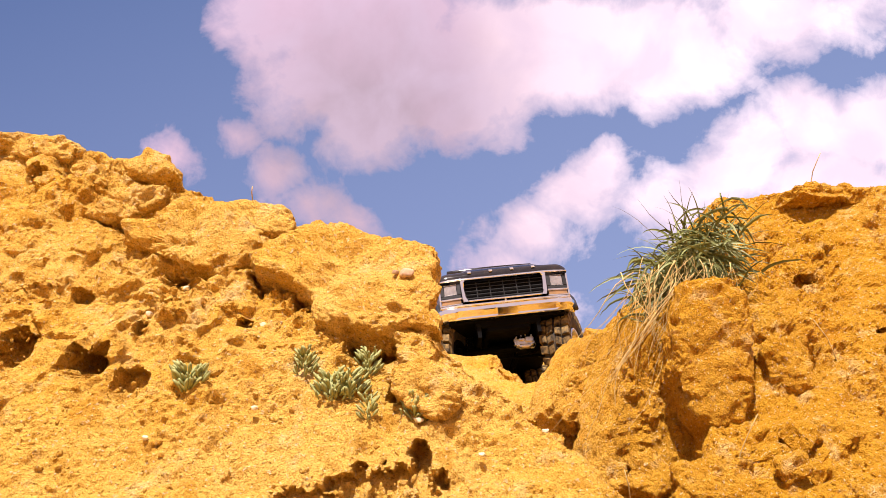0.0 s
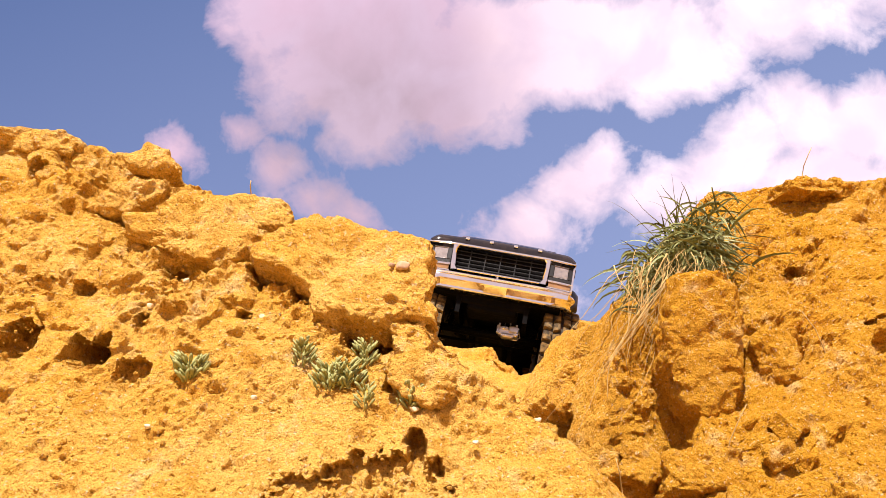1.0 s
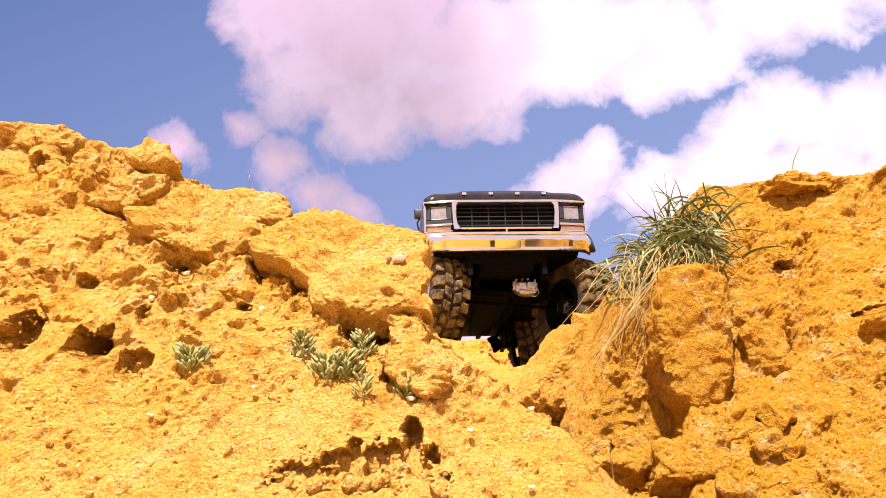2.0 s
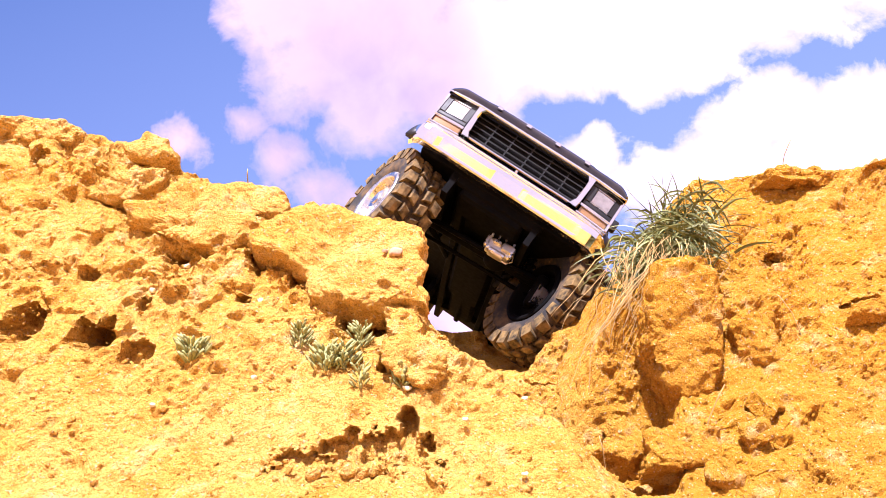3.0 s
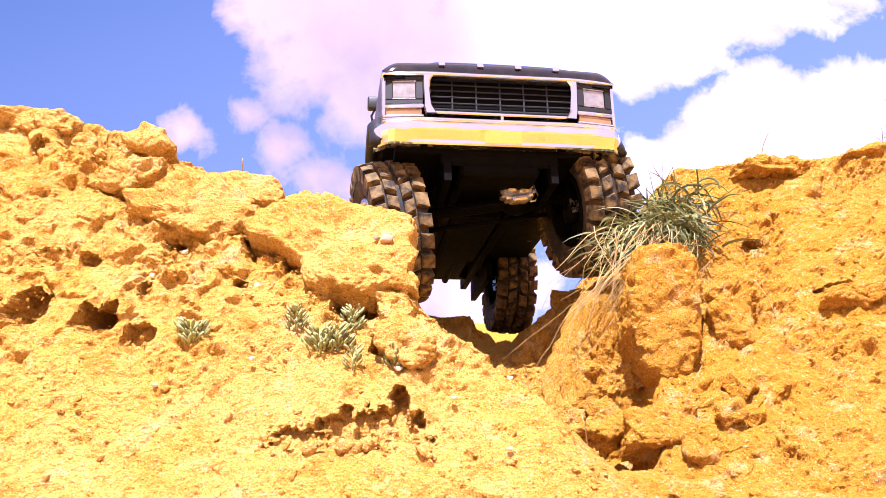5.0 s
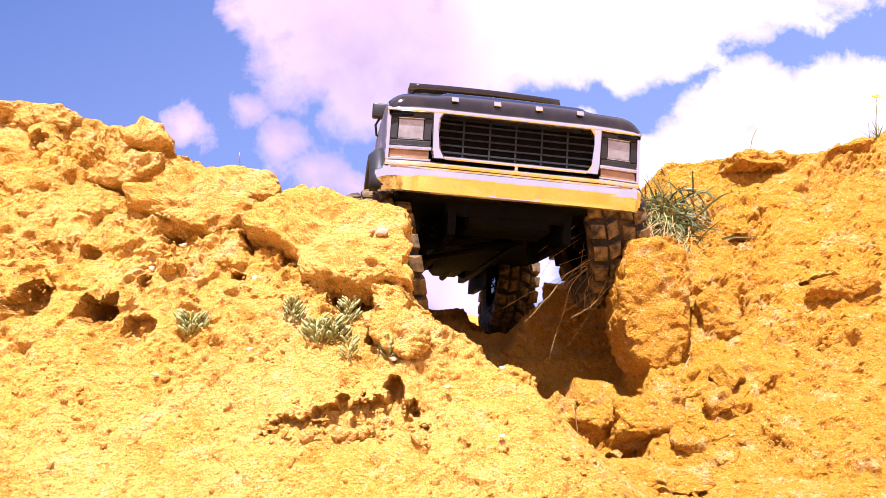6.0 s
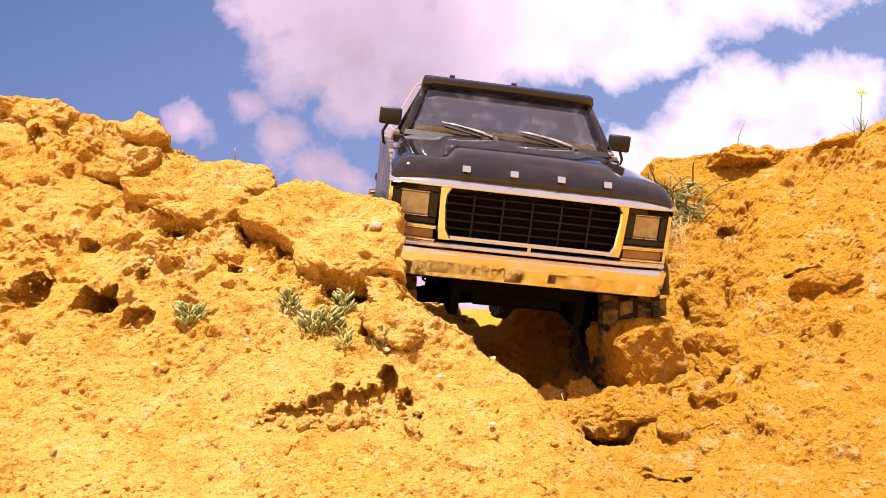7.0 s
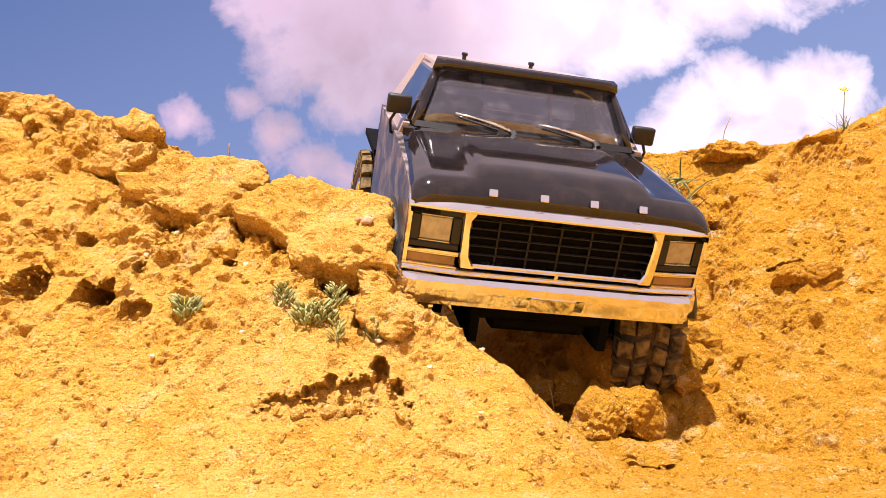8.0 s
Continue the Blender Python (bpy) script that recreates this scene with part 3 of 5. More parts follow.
def build_pebbles():
    def pebble(x, y, z, r, material, label, seed):
        ob = part("pebble", boulder_mesh(r * 1.6, r * 1.3, r * 1.1, seed, 3, 3, 0.12), material)
        ob.matrix_basis = pose(x, y, z + EYE, 0, 0, seed * 40)
        tagged(ob, label, "pebble", "loose pebbles")

    pebble(-0.0316, 0.4722, 0.1046, 0.0042, PEBBLE, "brown rounded pebble lying on the soil slab", 41)
    pebble(-0.0377, 0.4724, 0.1050, 0.0026, PEBBLE, "small brown pebble lying on the soil slab", 42)
    for k, (x, y) in enumerate(((-0.146, 0.421), (-0.162, 0.472), (-0.169, 0.470), (0.007, 0.420), (0.038, 0.445), (-0.022, 0.431), (-0.100, 0.433), (0.065, 0.47), (-0.155, 0.485), (0.034, 0.402), (-0.024, 0.452), (-0.107, 0.467))):
        pebble(x, y, surface(x, y) + 0.002, 0.0019 + 0.0005 * (k % 3), CHALK, "pale chalky pebble lying on the sandy bank", 50 + k)
    # crumbs, too many to count
    rnd = np.random.default_rng(5)
    bm = bmesh.new()
    bmesh.ops.create_icosphere(bm, subdivisions=1, radius=1.0)
    ball = np.array([v.co[:] for v in bm.verts])
    tris = np.array([[v.index for v in f.verts] for f in bm.faces])
    bm.free()
    n = 11000
    x, y = rnd.uniform(-0.36, 0.42, n), 0.37 + 0.37 * rnd.random(n) ** 1.2
    z = height(x, y)
    r = 0.0005 + 0.0018 * rnd.random(n) ** 4
    off = np.array([lumps(Vector(p)) for p in zip(x, y, z)])
    at = np.stack([x, y - 0.5 * off, z + 0.6 * off], -1)
    stretch = r[:, None] * np.stack([rnd.uniform(0.7, 1.6, n), rnd.uniform(0.7, 1.3, n), rnd.uniform(0.6, 1.1, n)], -1)
    spin = rnd.uniform(0, math.tau, n)
    co, si = np.cos(spin)[:, None], np.sin(spin)[:, None]
    pts = ball[None] * stretch[:, None] * rnd.uniform(0.75, 1.2, (n, len(ball), 1))
    pts = np.stack([pts[..., 0] * co - pts[..., 2] * si, pts[..., 1], pts[..., 0] * si + pts[..., 2] * co], -1) + at[:, None]
    me = bpy.data.meshes.new("crumbs")
    me.from_pydata(pts.reshape(-1, 3).tolist(), [], (tris[None] + (np.arange(n) * len(ball))[:, None, None]).reshape(-1, 3).tolist())
    tagged(part("soil_crumbs", me, SOIL, label="loose crumbs of dry ochre soil on the banks"), category="soil crumbs", kind="stuff")


# ---------------------------------------------------------------- plants
def blade(bm, base, way, length, width, droop, rnd, n=7):
    """A folded, bending grass blade."""
    p, d = Vector(base), Vector(way).normalized()
    side = d.cross(Vector((rnd.gauss(0, 1), rnd.gauss(0, 1), 0.2))).normalized()
    rows = []
    for i in range(n):
        f = i / (n - 1)
        w = width * (1 - f ** 2.2) * 0.5 + 0.00008
        up = side.cross(d).normalized() * w * 0.5
        rows.append((p - side * w + up, p.copy(), p + side * w + up))
        d = (d + Vector((rnd.gauss(0, 0.11), rnd.gauss(0, 0.11), rnd.gauss(0, 0.06) - droop / n))).normalized()
        side = (side - d * side.dot(d)).normalized()
        p = p + d * (length / (n - 1))
    loft(bm, rows, closed=False)


def build_grass():
    rnd = random.Random(11)
    root = new("grass_tuft")
    root.location = (0.176, 0.672, 0.154 + EYE)
    tagged(root, "green grass tuft with bare dry roots on the bank's edge", "grass tuft")
    bm = bmesh.new()
    for k in range(640):
        bx, bz = rnd.gauss(0, 0.019), rnd.gauss(0, 0.013)
        base = (bx, rnd.uniform(-0.030, 0.015), bz + 0.55 * bx)
        way = (rnd.gauss(-0.25, 0.8) + bx * 8, rnd.gauss(-0.45, 0.45), rnd.uniform(-0.25, 0.9))
        blade(bm, base, way, rnd.uniform(0.020, 0.046), rnd.uniform(0.0010, 0.0023), rnd.uniform(0.4, 2.8), rnd)
    for k in range(16):
        blade(bm, (rnd.gauss(0.005, 0.02), 0, 0.01), (rnd.gauss(-0.1, 0.3), -0.1, 1), rnd.uniform(0.040, 0.062), 0.0016, rnd.uniform(0.2, 1.4), rnd, 9)
    tagged(part("foliage", bm, GRASS, root, "many thin bending green blades", True), kind="stuff")
    bm = bmesh.new()
    for k in range(96):
        p = Vector((rnd.gauss(-0.014, 0.020), rnd.uniform(-0.048, -0.03), rnd.uniform(-0.03, -0.002)))
        d = Vector((rnd.gauss(-0.3, 0.4), rnd.gauss(-0.20, 0.1), -1))
        pts = [p.copy()]
        for i in range(15 if k < 9 else 9):
            d += Vector((rnd.gauss(0, 0.30), rnd.gauss(0.03, 0.10), -0.10))
            p = p + d.normalized() * rnd.uniform(0.005, 0.013)
            pts.append(p.copy())
        tube(bm, pts, 0.00018 + 0.0005 * rnd.random() ** 2.5, 0.00012, 5)
    tagged(part("root_fringe", bm, STRAW, root, "dry straw-coloured hanging roots", True), kind="stuff")
    return root


def leaf_mesh():
    bm = bmesh.new()
    rows = []
    for f, w in ((0, 0.15), (0.3, 0.7), (0.6, 1.0), (0.85, 0.7), (1.0, 0.12)):
        rows.append([(-w * 0.0017, 0.0006, f * 0.011), (0, -0.0004 - 0.001 * f, f * 0.011 + 0.0003), (w * 0.0017, 0.0006, f * 0.011), (0, 0.0009, f * 0.011)])
    loft(bm, rows)
    me = shape(bm, True)
    me.materials.append(LEAF)
    return me


def build_sprouts():
    me = leaf_mesh()
    rnd = random.Random(21)
    for x, y, n, s in ((-0.135, 0.441, 70, 0.66), (-0.080, 0.449, 44, 0.60), (-0.065, 0.440, 70, 0.66), (-0.056, 0.441, 64, 0.64), (-0.048, 0.450, 44, 0.55), (-0.046, 0.433, 30, 0.5), (-0.024, 0.434, 56, 0.55)):
        z = surface(x, y) + 0.001
        plant = new("sprout")
        plant.location = (x, y, z + EYE)
        tagged(plant, "small grey-green fleshy sprout growing out of the sand", "small plant", "sprouts on the bank")
        bm = bmesh.new()
        tube(bm, [(0, 0.004, -0.012), (0.0005, 0.001, -0.003), (0, 0, 0.006)], 0.0011, 0.0007, 6)
        part("stem", bm, LEAF, plant, smooth=True)
        for k in range(n):
            ob = part("leaf", me, LEAF, plant)
            a = k * 2.4
            ob.matrix_basis = pose(math.cos(a) * 0.0010 * rnd.random() * n / 10, math.sin(a) * 0.0025, rnd.uniform(-0.004, 0.008), math.degrees(-math.sin(a)) * 0.75, math.degrees(math.cos(a)) * 0.75, rnd.uniform(-60, 60)) @ Matrix.Scale(s * rnd.uniform(0.7, 1.1), 4)


def build_flower():
    rnd = random.Random(31)
    plant = new("yellow_flower")
    plant.location = (0.432, 0.742, 0.262 + EYE)
    tagged(plant, "small yellow flower on a thin stalk on the bank's crest", "flower")
    bm = bmesh.new()
    tube(bm, [(0, 0, -0.01), (0.001, 0, 0.012), (0.003, 0, 0.026), (0.004, -0.001, 0.036)], 0.0006, 0.0004, 6)
    part("stalk", bm, GRASS, plant, smooth=True)
    bm = bmesh.new()
    for k in range(14):
        blade(bm, (rnd.gauss(0, 0.004), 0, -0.004), (rnd.gauss(0, 0.6), rnd.gauss(0, 0.3), 1), rnd.uniform(0.012, 0.028), 0.0012, 0.6, rnd, 5)
    tagged(part("foliage", bm, GRASS, plant, smooth=True), kind="stuff")
    bm = bmesh.new()
    for k in range(5):
        a = k * math.tau / 5
        u, w = Vector((math.cos(a), 0.4 * math.sin(a), 0.5 * math.sin(a) + 0.5)), Vector((-math.sin(a), 0.4 * math.cos(a), 0.5 * math.cos(a)))
        c = Vector((0.004, -0.001, 0.037))
        loft(bm, [[c + u * f * 0.006 - w * 0.0022 * g, c + u * f * 0.006 + Vector((0, -0.0006, 0)), c + u * f * 0.006 + w * 0.0022 * g, c + u * f * 0.006 + Vector((0, 0.0006, 0))] for f, g in ((0, 0.3), (0.6, 1), (1, 0.4))])
    part("petals", bm, PETAL, plant, "bright yellow petals", True)
    # twigs and stalks that stand about on the banks
    for x, y, z, h, lean in ((0.165, 0.560, -0.01, 0.045, 0.3), (0.095, 0.53, -0.03, 0.032, -0.15), (0.30, 0.72, 0.235, 0.03, 0.25), (-0.140, 0.55, 0.165, 0.014, 0.1), (0.255, 0.60, 0.05, 0.05, -0.4)):
        bm = bmesh.new()
        tube(bm, [(lean * h * f * f, 0.004 * math.sin(5 * f), h * f) for f in (0, 0.25, 0.5, 0.75, 1.0)], 0.0006, 0.0003, 5)
        ob = part("dry_stalk", bm, STRAW, smooth=True)
        ob.location = (x, y, z + EYE)
        tagged(ob, "thin dry stalk standing in the soil", "plant stalk", "dry stalks")


backdrop = build_sky()
build_ground()
loose = build_clods()
build_pebbles()
tuft = build_grass()
build_sprouts()
build_flower()


# ---------------------------------------------------------------- the toy truck
# its own space: x across, y backwards, z up, from the middle of the bumper's lower edge
AXLE_Y, AXLE_Z, TRACK, BASE, TYRE_R = 0.075, -0.046, 0.090, 0.30, 0.0635


def arch(y, z, r, a0, a1, n=12):
    return [(y + r * math.cos(radians(a0 + (a1 - a0) * i / n)), z + r * math.sin(radians(a0 + (a1 - a0) * i / n))) for i in range(n + 1)]


def mirrored(maker):
    for s in (-1, 1):
        maker(s)


def build_wheel():
    """A knobbly crawler tyre on a bright beadlock rim; it turns about x."""
    bm = bmesh.new()
    tube(bm, [(-0.017, 0, 0), (0.017, 0, 0)], 0.010, n=16)
    wheel = part("wheel", bm, STEEL)
    bm = bmesh.new()
    prof = [(-0.0165, 0.030), (-0.0205, 0.036), (-0.0215, 0.045), (-0.0195, 0.0515), (-0.014, 0.0535), (0.0, 0.0545), (0.014, 0.0535), (0.0195, 0.0515), (0.0215, 0.045), (0.0205, 0.036), (0.0165, 0.030), (0.0, 0.029)]
    n = 48
    rings = [[(x, r * math.cos(k * math.tau / n), r * math.sin(k * math.tau / n)) for x, r in prof] for k in range(n)]
    vs = [[bm.verts.new(p) for p in r] for r in rings]
    for k in range(n):
        a, b = vs[k], vs[(k + 1) % n]
        for i in range(len(prof)):
            j = (i + 1) % len(prof)
            bm.faces.new((a[i], a[j], b[j], b[i]))
    tyre = part("tyre", bm, RUBBER, wheel, "dusty black rubber tyre", True)
    # tread blocks: two staggered rows in the middle, shoulder blocks that wrap the sides
    bm = bmesh.new()
    rnd = random.Random(2)
    for row, (x0, x1, r0, r1, count, skew) in enumerate(((-0.0105, -0.0018, 0.052, 0.0590, 24, 0.05), (0.0018, 0.0105, 0.052, 0.0590, 24, -0.05), (-0.0222, -0.0118, 0.045, 0.0578, 22, -0.03), (0.0118, 0.0222, 0.045, 0.0578, 22, 0.03))):
        for k in range(count):
            a = (k + 0.5 * (row % 2)) * math.tau / count
            half = math.pi / count * rnd.uniform(0.60, 0.74)
            ring = []
            for r, f in ((r0, 1.1), (r1 - 0.001, 1.0), (r1, 0.82)):
                e = 0.0012 if r == r1 else 0.0
                dx = -0.0035 if (r == r1 and row > 1) else 0.0
                xa, xb = (x0 + e - (dx if row == 2 else 0), x1 - e) if row != 3 else (x0 + e, x1 - e + dx)
                ring.append([(xa, r * math.cos(a - half * f), r * math.sin(a - half * f)), (xb, r * math.cos(a - half * f + skew), r * math.sin(a - half * f + skew)),
                             (xb, r * math.cos(a + half * f + skew), r * math.sin(a + half * f + skew)), (xa, r * math.cos(a + half * f), r * math.sin(a + half * f))])
            loft(bm, ring)
    tagged(part("tread", bm, LUG, tyre, "chunky tread blocks caked with pale soil"))
    for s in (-1, 1):
        bm = bmesh.new()
        pr = [(s * 0.0175, 0.0315), (s * 0.0195, 0.030), (s * 0.0190, 0.0265), (s * 0.0165, 0.0255), (s * 0.010, 0.024), (s * 0.006, 0.022), (s * 0.005, 0.0255), (s * 0.012, 0.0295)]
        m = 36
        vs = [[bm.verts.new((x, r * math.cos(k * math.tau / m), r * math.sin(k * math.tau / m))) for x, r in pr] for k in range(m)]
        for k in range(m):
            a, b = vs[k], vs[(k + 1) % m]
            for i in range(len(pr)):
                j = (i + 1) % len(pr)
                bm.faces.new((a[i], a[j], b[j], b[i]))
        # the inner rim is coloured black for the shade under the fender
        part("rim" if s < 0 else "shaded_inner_rim", bm, STEEL if s < 0 else CHASSIS, wheel, "bright slotted metal rim" if s < 0 else "inner face of the wheel, blackened for shade", True)
        if s > 0:
            bm = bmesh.new()
            # a black disc, added to stand for the shade inside the wheel
            tube(bm, [(0.004, 0, 0), (0.0085, 0, 0)], 0.0262, n=32)
            part("shade_disc", bm, CHASSIS, wheel, "dark disc added for the shade inside the wheel")
            continue
        bm = bmesh.new()
        for k in range(8):
            a = k * math.tau / 8
            c, sn = math.cos(a), math.sin(a)
            loft(bm, [[(s * (0.009 + 0.003 * q), r * c - w * sn, r * sn + w * c) for q, w in ((0, -0.0045), (0, 0.0045), (1, 0.0035), (1, -0.0035))] for r in (0.009, 0.0235)])
        tube(bm, [(s * 0.006, 0, 0), (s * 0.018, 0, 0)], 0.0055, n=12)
        for k in range(6):
            a = k * math.tau / 6 + 0.2
            tube(bm, [(s * 0.010, 0.0105 * math.cos(a), 0.0105 * math.sin(a)), (s * 0.0145, 0.0105 * math.cos(a), 0.0105 * math.sin(a))], 0.0014, n=6)
        part("spokes", bm, STEEL, wheel)
    return wheel


def hood_ring(y, z, half, bulge):
    top = []
    for i in range(65):
        u = -1 + 2 * i / 64
        x = u * half
        b = bulge * (1 / (1 + math.exp((abs(x) - 0.058) / 0.0013)))
        drop = 0.007 * max(0.0, (abs(u) - 0.86) / 0.14) ** 2
        top.append((x, y, z + b - drop + 0.0025 * (1 - u * u)))
    return top + [(half * 0.98, y, 0.0642), (-half * 0.98, y, 0.0642)]


CAB_PARTS = ("cowl", "interior_rod", "windscreen", "windscreen_pillar", "windscreen_sill", "visor", "roof", "window_frame", "side_window", "cab_back", "rear_window", "roof_knob", "wiper", "door_mirror")


def build_truck():
    car = new("toy_truck")
    tagged(car, "black scale-model off-road truck with chrome front on knobbly tyres", "toy truck")
    # hood
    bm = bmesh.new()
    loft(bm, [hood_ring(*r) for r in ((0.0075, 0.0655, 0.0985, 0.0), (0.0080, 0.0690, 0.0988, 0.0002), (0.0098, 0.0725, 0.0990, 0.0004), (0.0125, 0.0756, 0.0991, 0.0006), (0.0180, 0.0784, 0.0992, 0.0012), (0.0195, 0.0790, 0.0992, 0.0015), (0.0225, 0.0794, 0.0992, 0.0034), (0.030, 0.0803, 0.0992, 0.0054), (0.034, 0.0807, 0.0992, 0.0058), (0.064, 0.0836, 0.0985, 0.0060), (0.097, 0.0868, 0.0975, 0.0052), (0.119, 0.0890, 0.0962, 0.0034), (0.127, 0.0900, 0.0950, 0.0010))])
    part("hood", bm, PAINT, car, "glossy black hood with a raised middle", True)
    # four plain emblem chips on the hood's nose
    for x in (-0.0493, -0.0164, 0.0164, 0.0493):
        bm = bmesh.new()
        box(bm, -0.0028, 0.0028, -0.0006, 0.0006, -0.0023, 0.0023, 0.0004)
        e = part("emblem", bm, CHROME, car, "plain bright emblem chip")
        e.matrix_basis = pose(x, 0.0078, 0.0752, -28)
    # sides: fender, door and rear quarter in one pressing with two wheel arches
    for s in (-1, 1):
        outline = [(0.015, 0.022), (0.0150, 0.064), (0.022, 0.072), (0.06, 0.0780), (0.127, 0.0845), (0.247, 0.0875), (0.244, 0.050), (0.246, -0.004)]
        outline += [(0.16, -0.004)] + arch(AXLE_Y, -0.018, 0.066, 28, 152)
        bm = bmesh.new()
        prism(bm, [(0.246, -0.004), (0.246, 0.048), (0.42, 0.044), (0.424, 0.004)] + arch(AXLE_Y + BASE, -0.018, 0.066, 28, 152), s * 0.076, s * 0.081)
        part("bed_side", bm, SIDE, car, "dusty dark side of the low bed with painted-in pinkish sheen")
        bm = bmesh.new()
        prism(bm, outline, s * 0.094, s * 0.0995)
        part("side_panel", bm, SIDE, car, "dusty dark side panel with wheel arches and painted-in pinkish sheen")
        for yy in (AXLE_Y,):
            bm = bmesh.new()
            rings = []
            for i in range(15):
                a = radians(22 + 136 * i / 14)
                c, sn = math.cos(a), math.sin(a)
                rings.append([(s * x, yy + r * c, -0.022 + r * sn) for x, r in ((0.0985, 0.060), (0.1085, 0.0605), (0.1095, 0.0635), (0.105, 0.068), (0.0985, 0.071))])
            loft(bm, rings)
            part("fender_flare", bm, BLACK, car, "matt black fender flare", True)
    # tail
    bm = bmesh.new()
    box(bm, -0.081, 0.081, 0.425, 0.432, 0.0, 0.043, 0.002)
    part("tailgate", bm, PAINT, car)
    # cowl and floor close the cab
    bm = bmesh.new()
    loft(bm, [[(-w, y, z), (w, y, z), (w * 0.98, y, 0.03), (-w * 0.98, y, 0.03)] for y, z, w in ((0.1175, 0.0915, 0.0945), (0.124, 0.0930, 0.0935))])
    part("cowl", bm, BLACK, car)
    bm = bmesh.new()
    box(bm, -0.092, 0.092, 0.125, 0.42, 0.0, 0.006)
    box(bm, -0.085, 0.085, 0.130, 0.148, 0.006, 0.093, 0.004)
    box(bm, -0.06, -0.02, 0.20, 0.22, 0.006, 0.108, 0.004)
    box(bm, 0.02, 0.06, 0.20, 0.22, 0.006, 0.095, 0.004)
    part("interior", bm, CHASSIS, car, "dark bare cab interior")
    bm = bmesh.new()
    tube(bm, [(0.028, 0.150, 0.096), (0.024, 0.160, 0.120)], 0.002, n=8)
    part("interior_rod", bm, RED, car, "red rod inside the cab")
    # windscreen with its frame, from sill to header
    sill, head = (0.0840, 0.1195, 0.0942), (0.0695, 0.1450, 0.1355)

    def on_screen(u, f, out=0.0):
        w = sill[0] + (head[0] - sill[0]) * f
        return Vector((u * w, sill[1] + (head[1] - sill[1]) * f + 0.004 * u * u - out * 0.81, sill[2] + (head[2] - sill[2]) * f + out * 0.59))

    bm = bmesh.new()
    loft(bm, [[on_screen(-1 + i / 6, f) for i in range(13)] + [on_screen(1 - i / 6, f, -0.001) for i in range(13)] for f in (0.02, 0.34, 0.67, 0.98)])
    pane = part("windscreen", bm, GLASS, car, "dusty scratched windscreen", True)
    pane.visible_shadow = False
    for s in (-1, 1):
        bm = bmesh.new()
        loft(bm, [[on_screen(s * u, f, o) for u, o in ((0.975, 0.0014), (1.04, 0.0012), (1.06, -0.004), (0.99, -0.005))] for f in (-0.03, 0.3, 0.7, 1.02)])
        part("windscreen_pillar", bm, PAINT, car, smooth=True)
    bm = bmesh.new()
    loft(bm, [[on_screen(-1.02 + 2.04 * i / 12, f, o) for f, o in ((-0.05, 0.0018), (0.05, 0.0016), (0.05, -0.003), (-0.05, -0.003))] for i in range(13)])
    part("windscreen_sill", bm, BLACK, car)
    # visor band over the screen, then the pale roof with a raised rim
    bm = bmesh.new()
    loft(bm, [[on_screen(-1.06 + 2.12 * i / 16, f, o) for f, o in ((0.96, 0.0022), (1.05, 0.0058), (1.15, 0.0024), (1.18, -0.007), (0.96, -0.005))] for i in range(17)])
    part("visor", bm, PAINT, car, "glossy black band over the windscreen", True)
    bm = bmesh.new()
    rings = []
    for y, z, w in ((0.1490, 0.1390, 0.0705), (0.1520, 0.1414, 0.0715), (0.162, 0.1418, 0.0725), (0.195, 0.1414, 0.0732), (0.224, 0.1398, 0.0730), (0.238, 0.1368, 0.0715)):
        rings.append([(w * math.sin(radians(90 * u)), y, z - 0.0022 + 0.0026 * (1 - u * u) - 0.004 * abs(u) ** 6) for u in [-1 + i / 8 for i in range(17)]] + [(w * 0.97, y, z - 0.007), (-w * 0.97, y, z - 0.007)])
    loft(bm, rings)
    part("roof", bm, CREAM, car, "pale cream hard top", True)
    for s in (-1, 1):
        bm = bmesh.new()
        for y0, y1 in ((0.205, 0.240),):
            loft(bm, [[(s * (0.0955 - o), y0 - 0.004, 0.091), (s * (0.0955 - o), y1, 0.091), (s * (0.0725 - o), y1, 0.137), (s * (0.0725 - o), y0 + 0.006, 0.137)] for o in (0, 0.005)])
        loft(bm, [[(s * (0.0745 - o), 0.148, 0.131), (s * (0.0745 - o), 0.236, 0.131), (s * (0.0715 - o), 0.236, 0.138), (s * (0.0715 - o), 0.151, 0.1385)] for o in (0, 0.005)])
        loft(bm, [[(s * (0.0965 - o), 0.122, 0.0865), (s * (0.0965 - o), 0.236, 0.090), (s * (0.094 - o), 0.236, 0.097), (s * (0.094 - o), 0.122, 0.0945)] for o in (0, 0.005)])
        part("window_frame", bm, CREAM, car, "pale cream pillars and rails of the hard top")
        for y0, y1, z0 in ((0.126, 0.208, 0.148),):
            bm = bmesh.new()
            loft(bm, [[(s * (0.0935 - o), y0, 0.094), (s * (0.0935 - o), y1, 0.095), (s * (0.0740 - o), y1, 0.133), (s * (0.0740 - o), max(y0, z0), 0.133)] for o in (0, 0.0008)])
            g = part("side_window", bm, GLASS, car)
            g.visible_shadow = False
    def cab_back(u, f, o):
        w = 0.0935 + (0.071 - 0.0935) * max(0.0, f)
        return (u * w, 0.242 - 0.004 * f - o, 0.092 + 0.045 * f)

    bm = bmesh.new()
    for u0, u1, f0, f1 in ((-1, 1, -1.3, 0.12), (-1, 1, 0.86, 1.0), (-1, -0.84, 0.12, 0.86), (0.84, 1, 0.12, 0.86)):
        loft(bm, [[cab_back(u0, f0, o), cab_back(u1, f0, o), cab_back(u1, f1, o), cab_back(u0, f1, o)] for o in (0, 0.004)])
    part("cab_back", bm, CREAM, car, "pale cream rear wall of the cab")
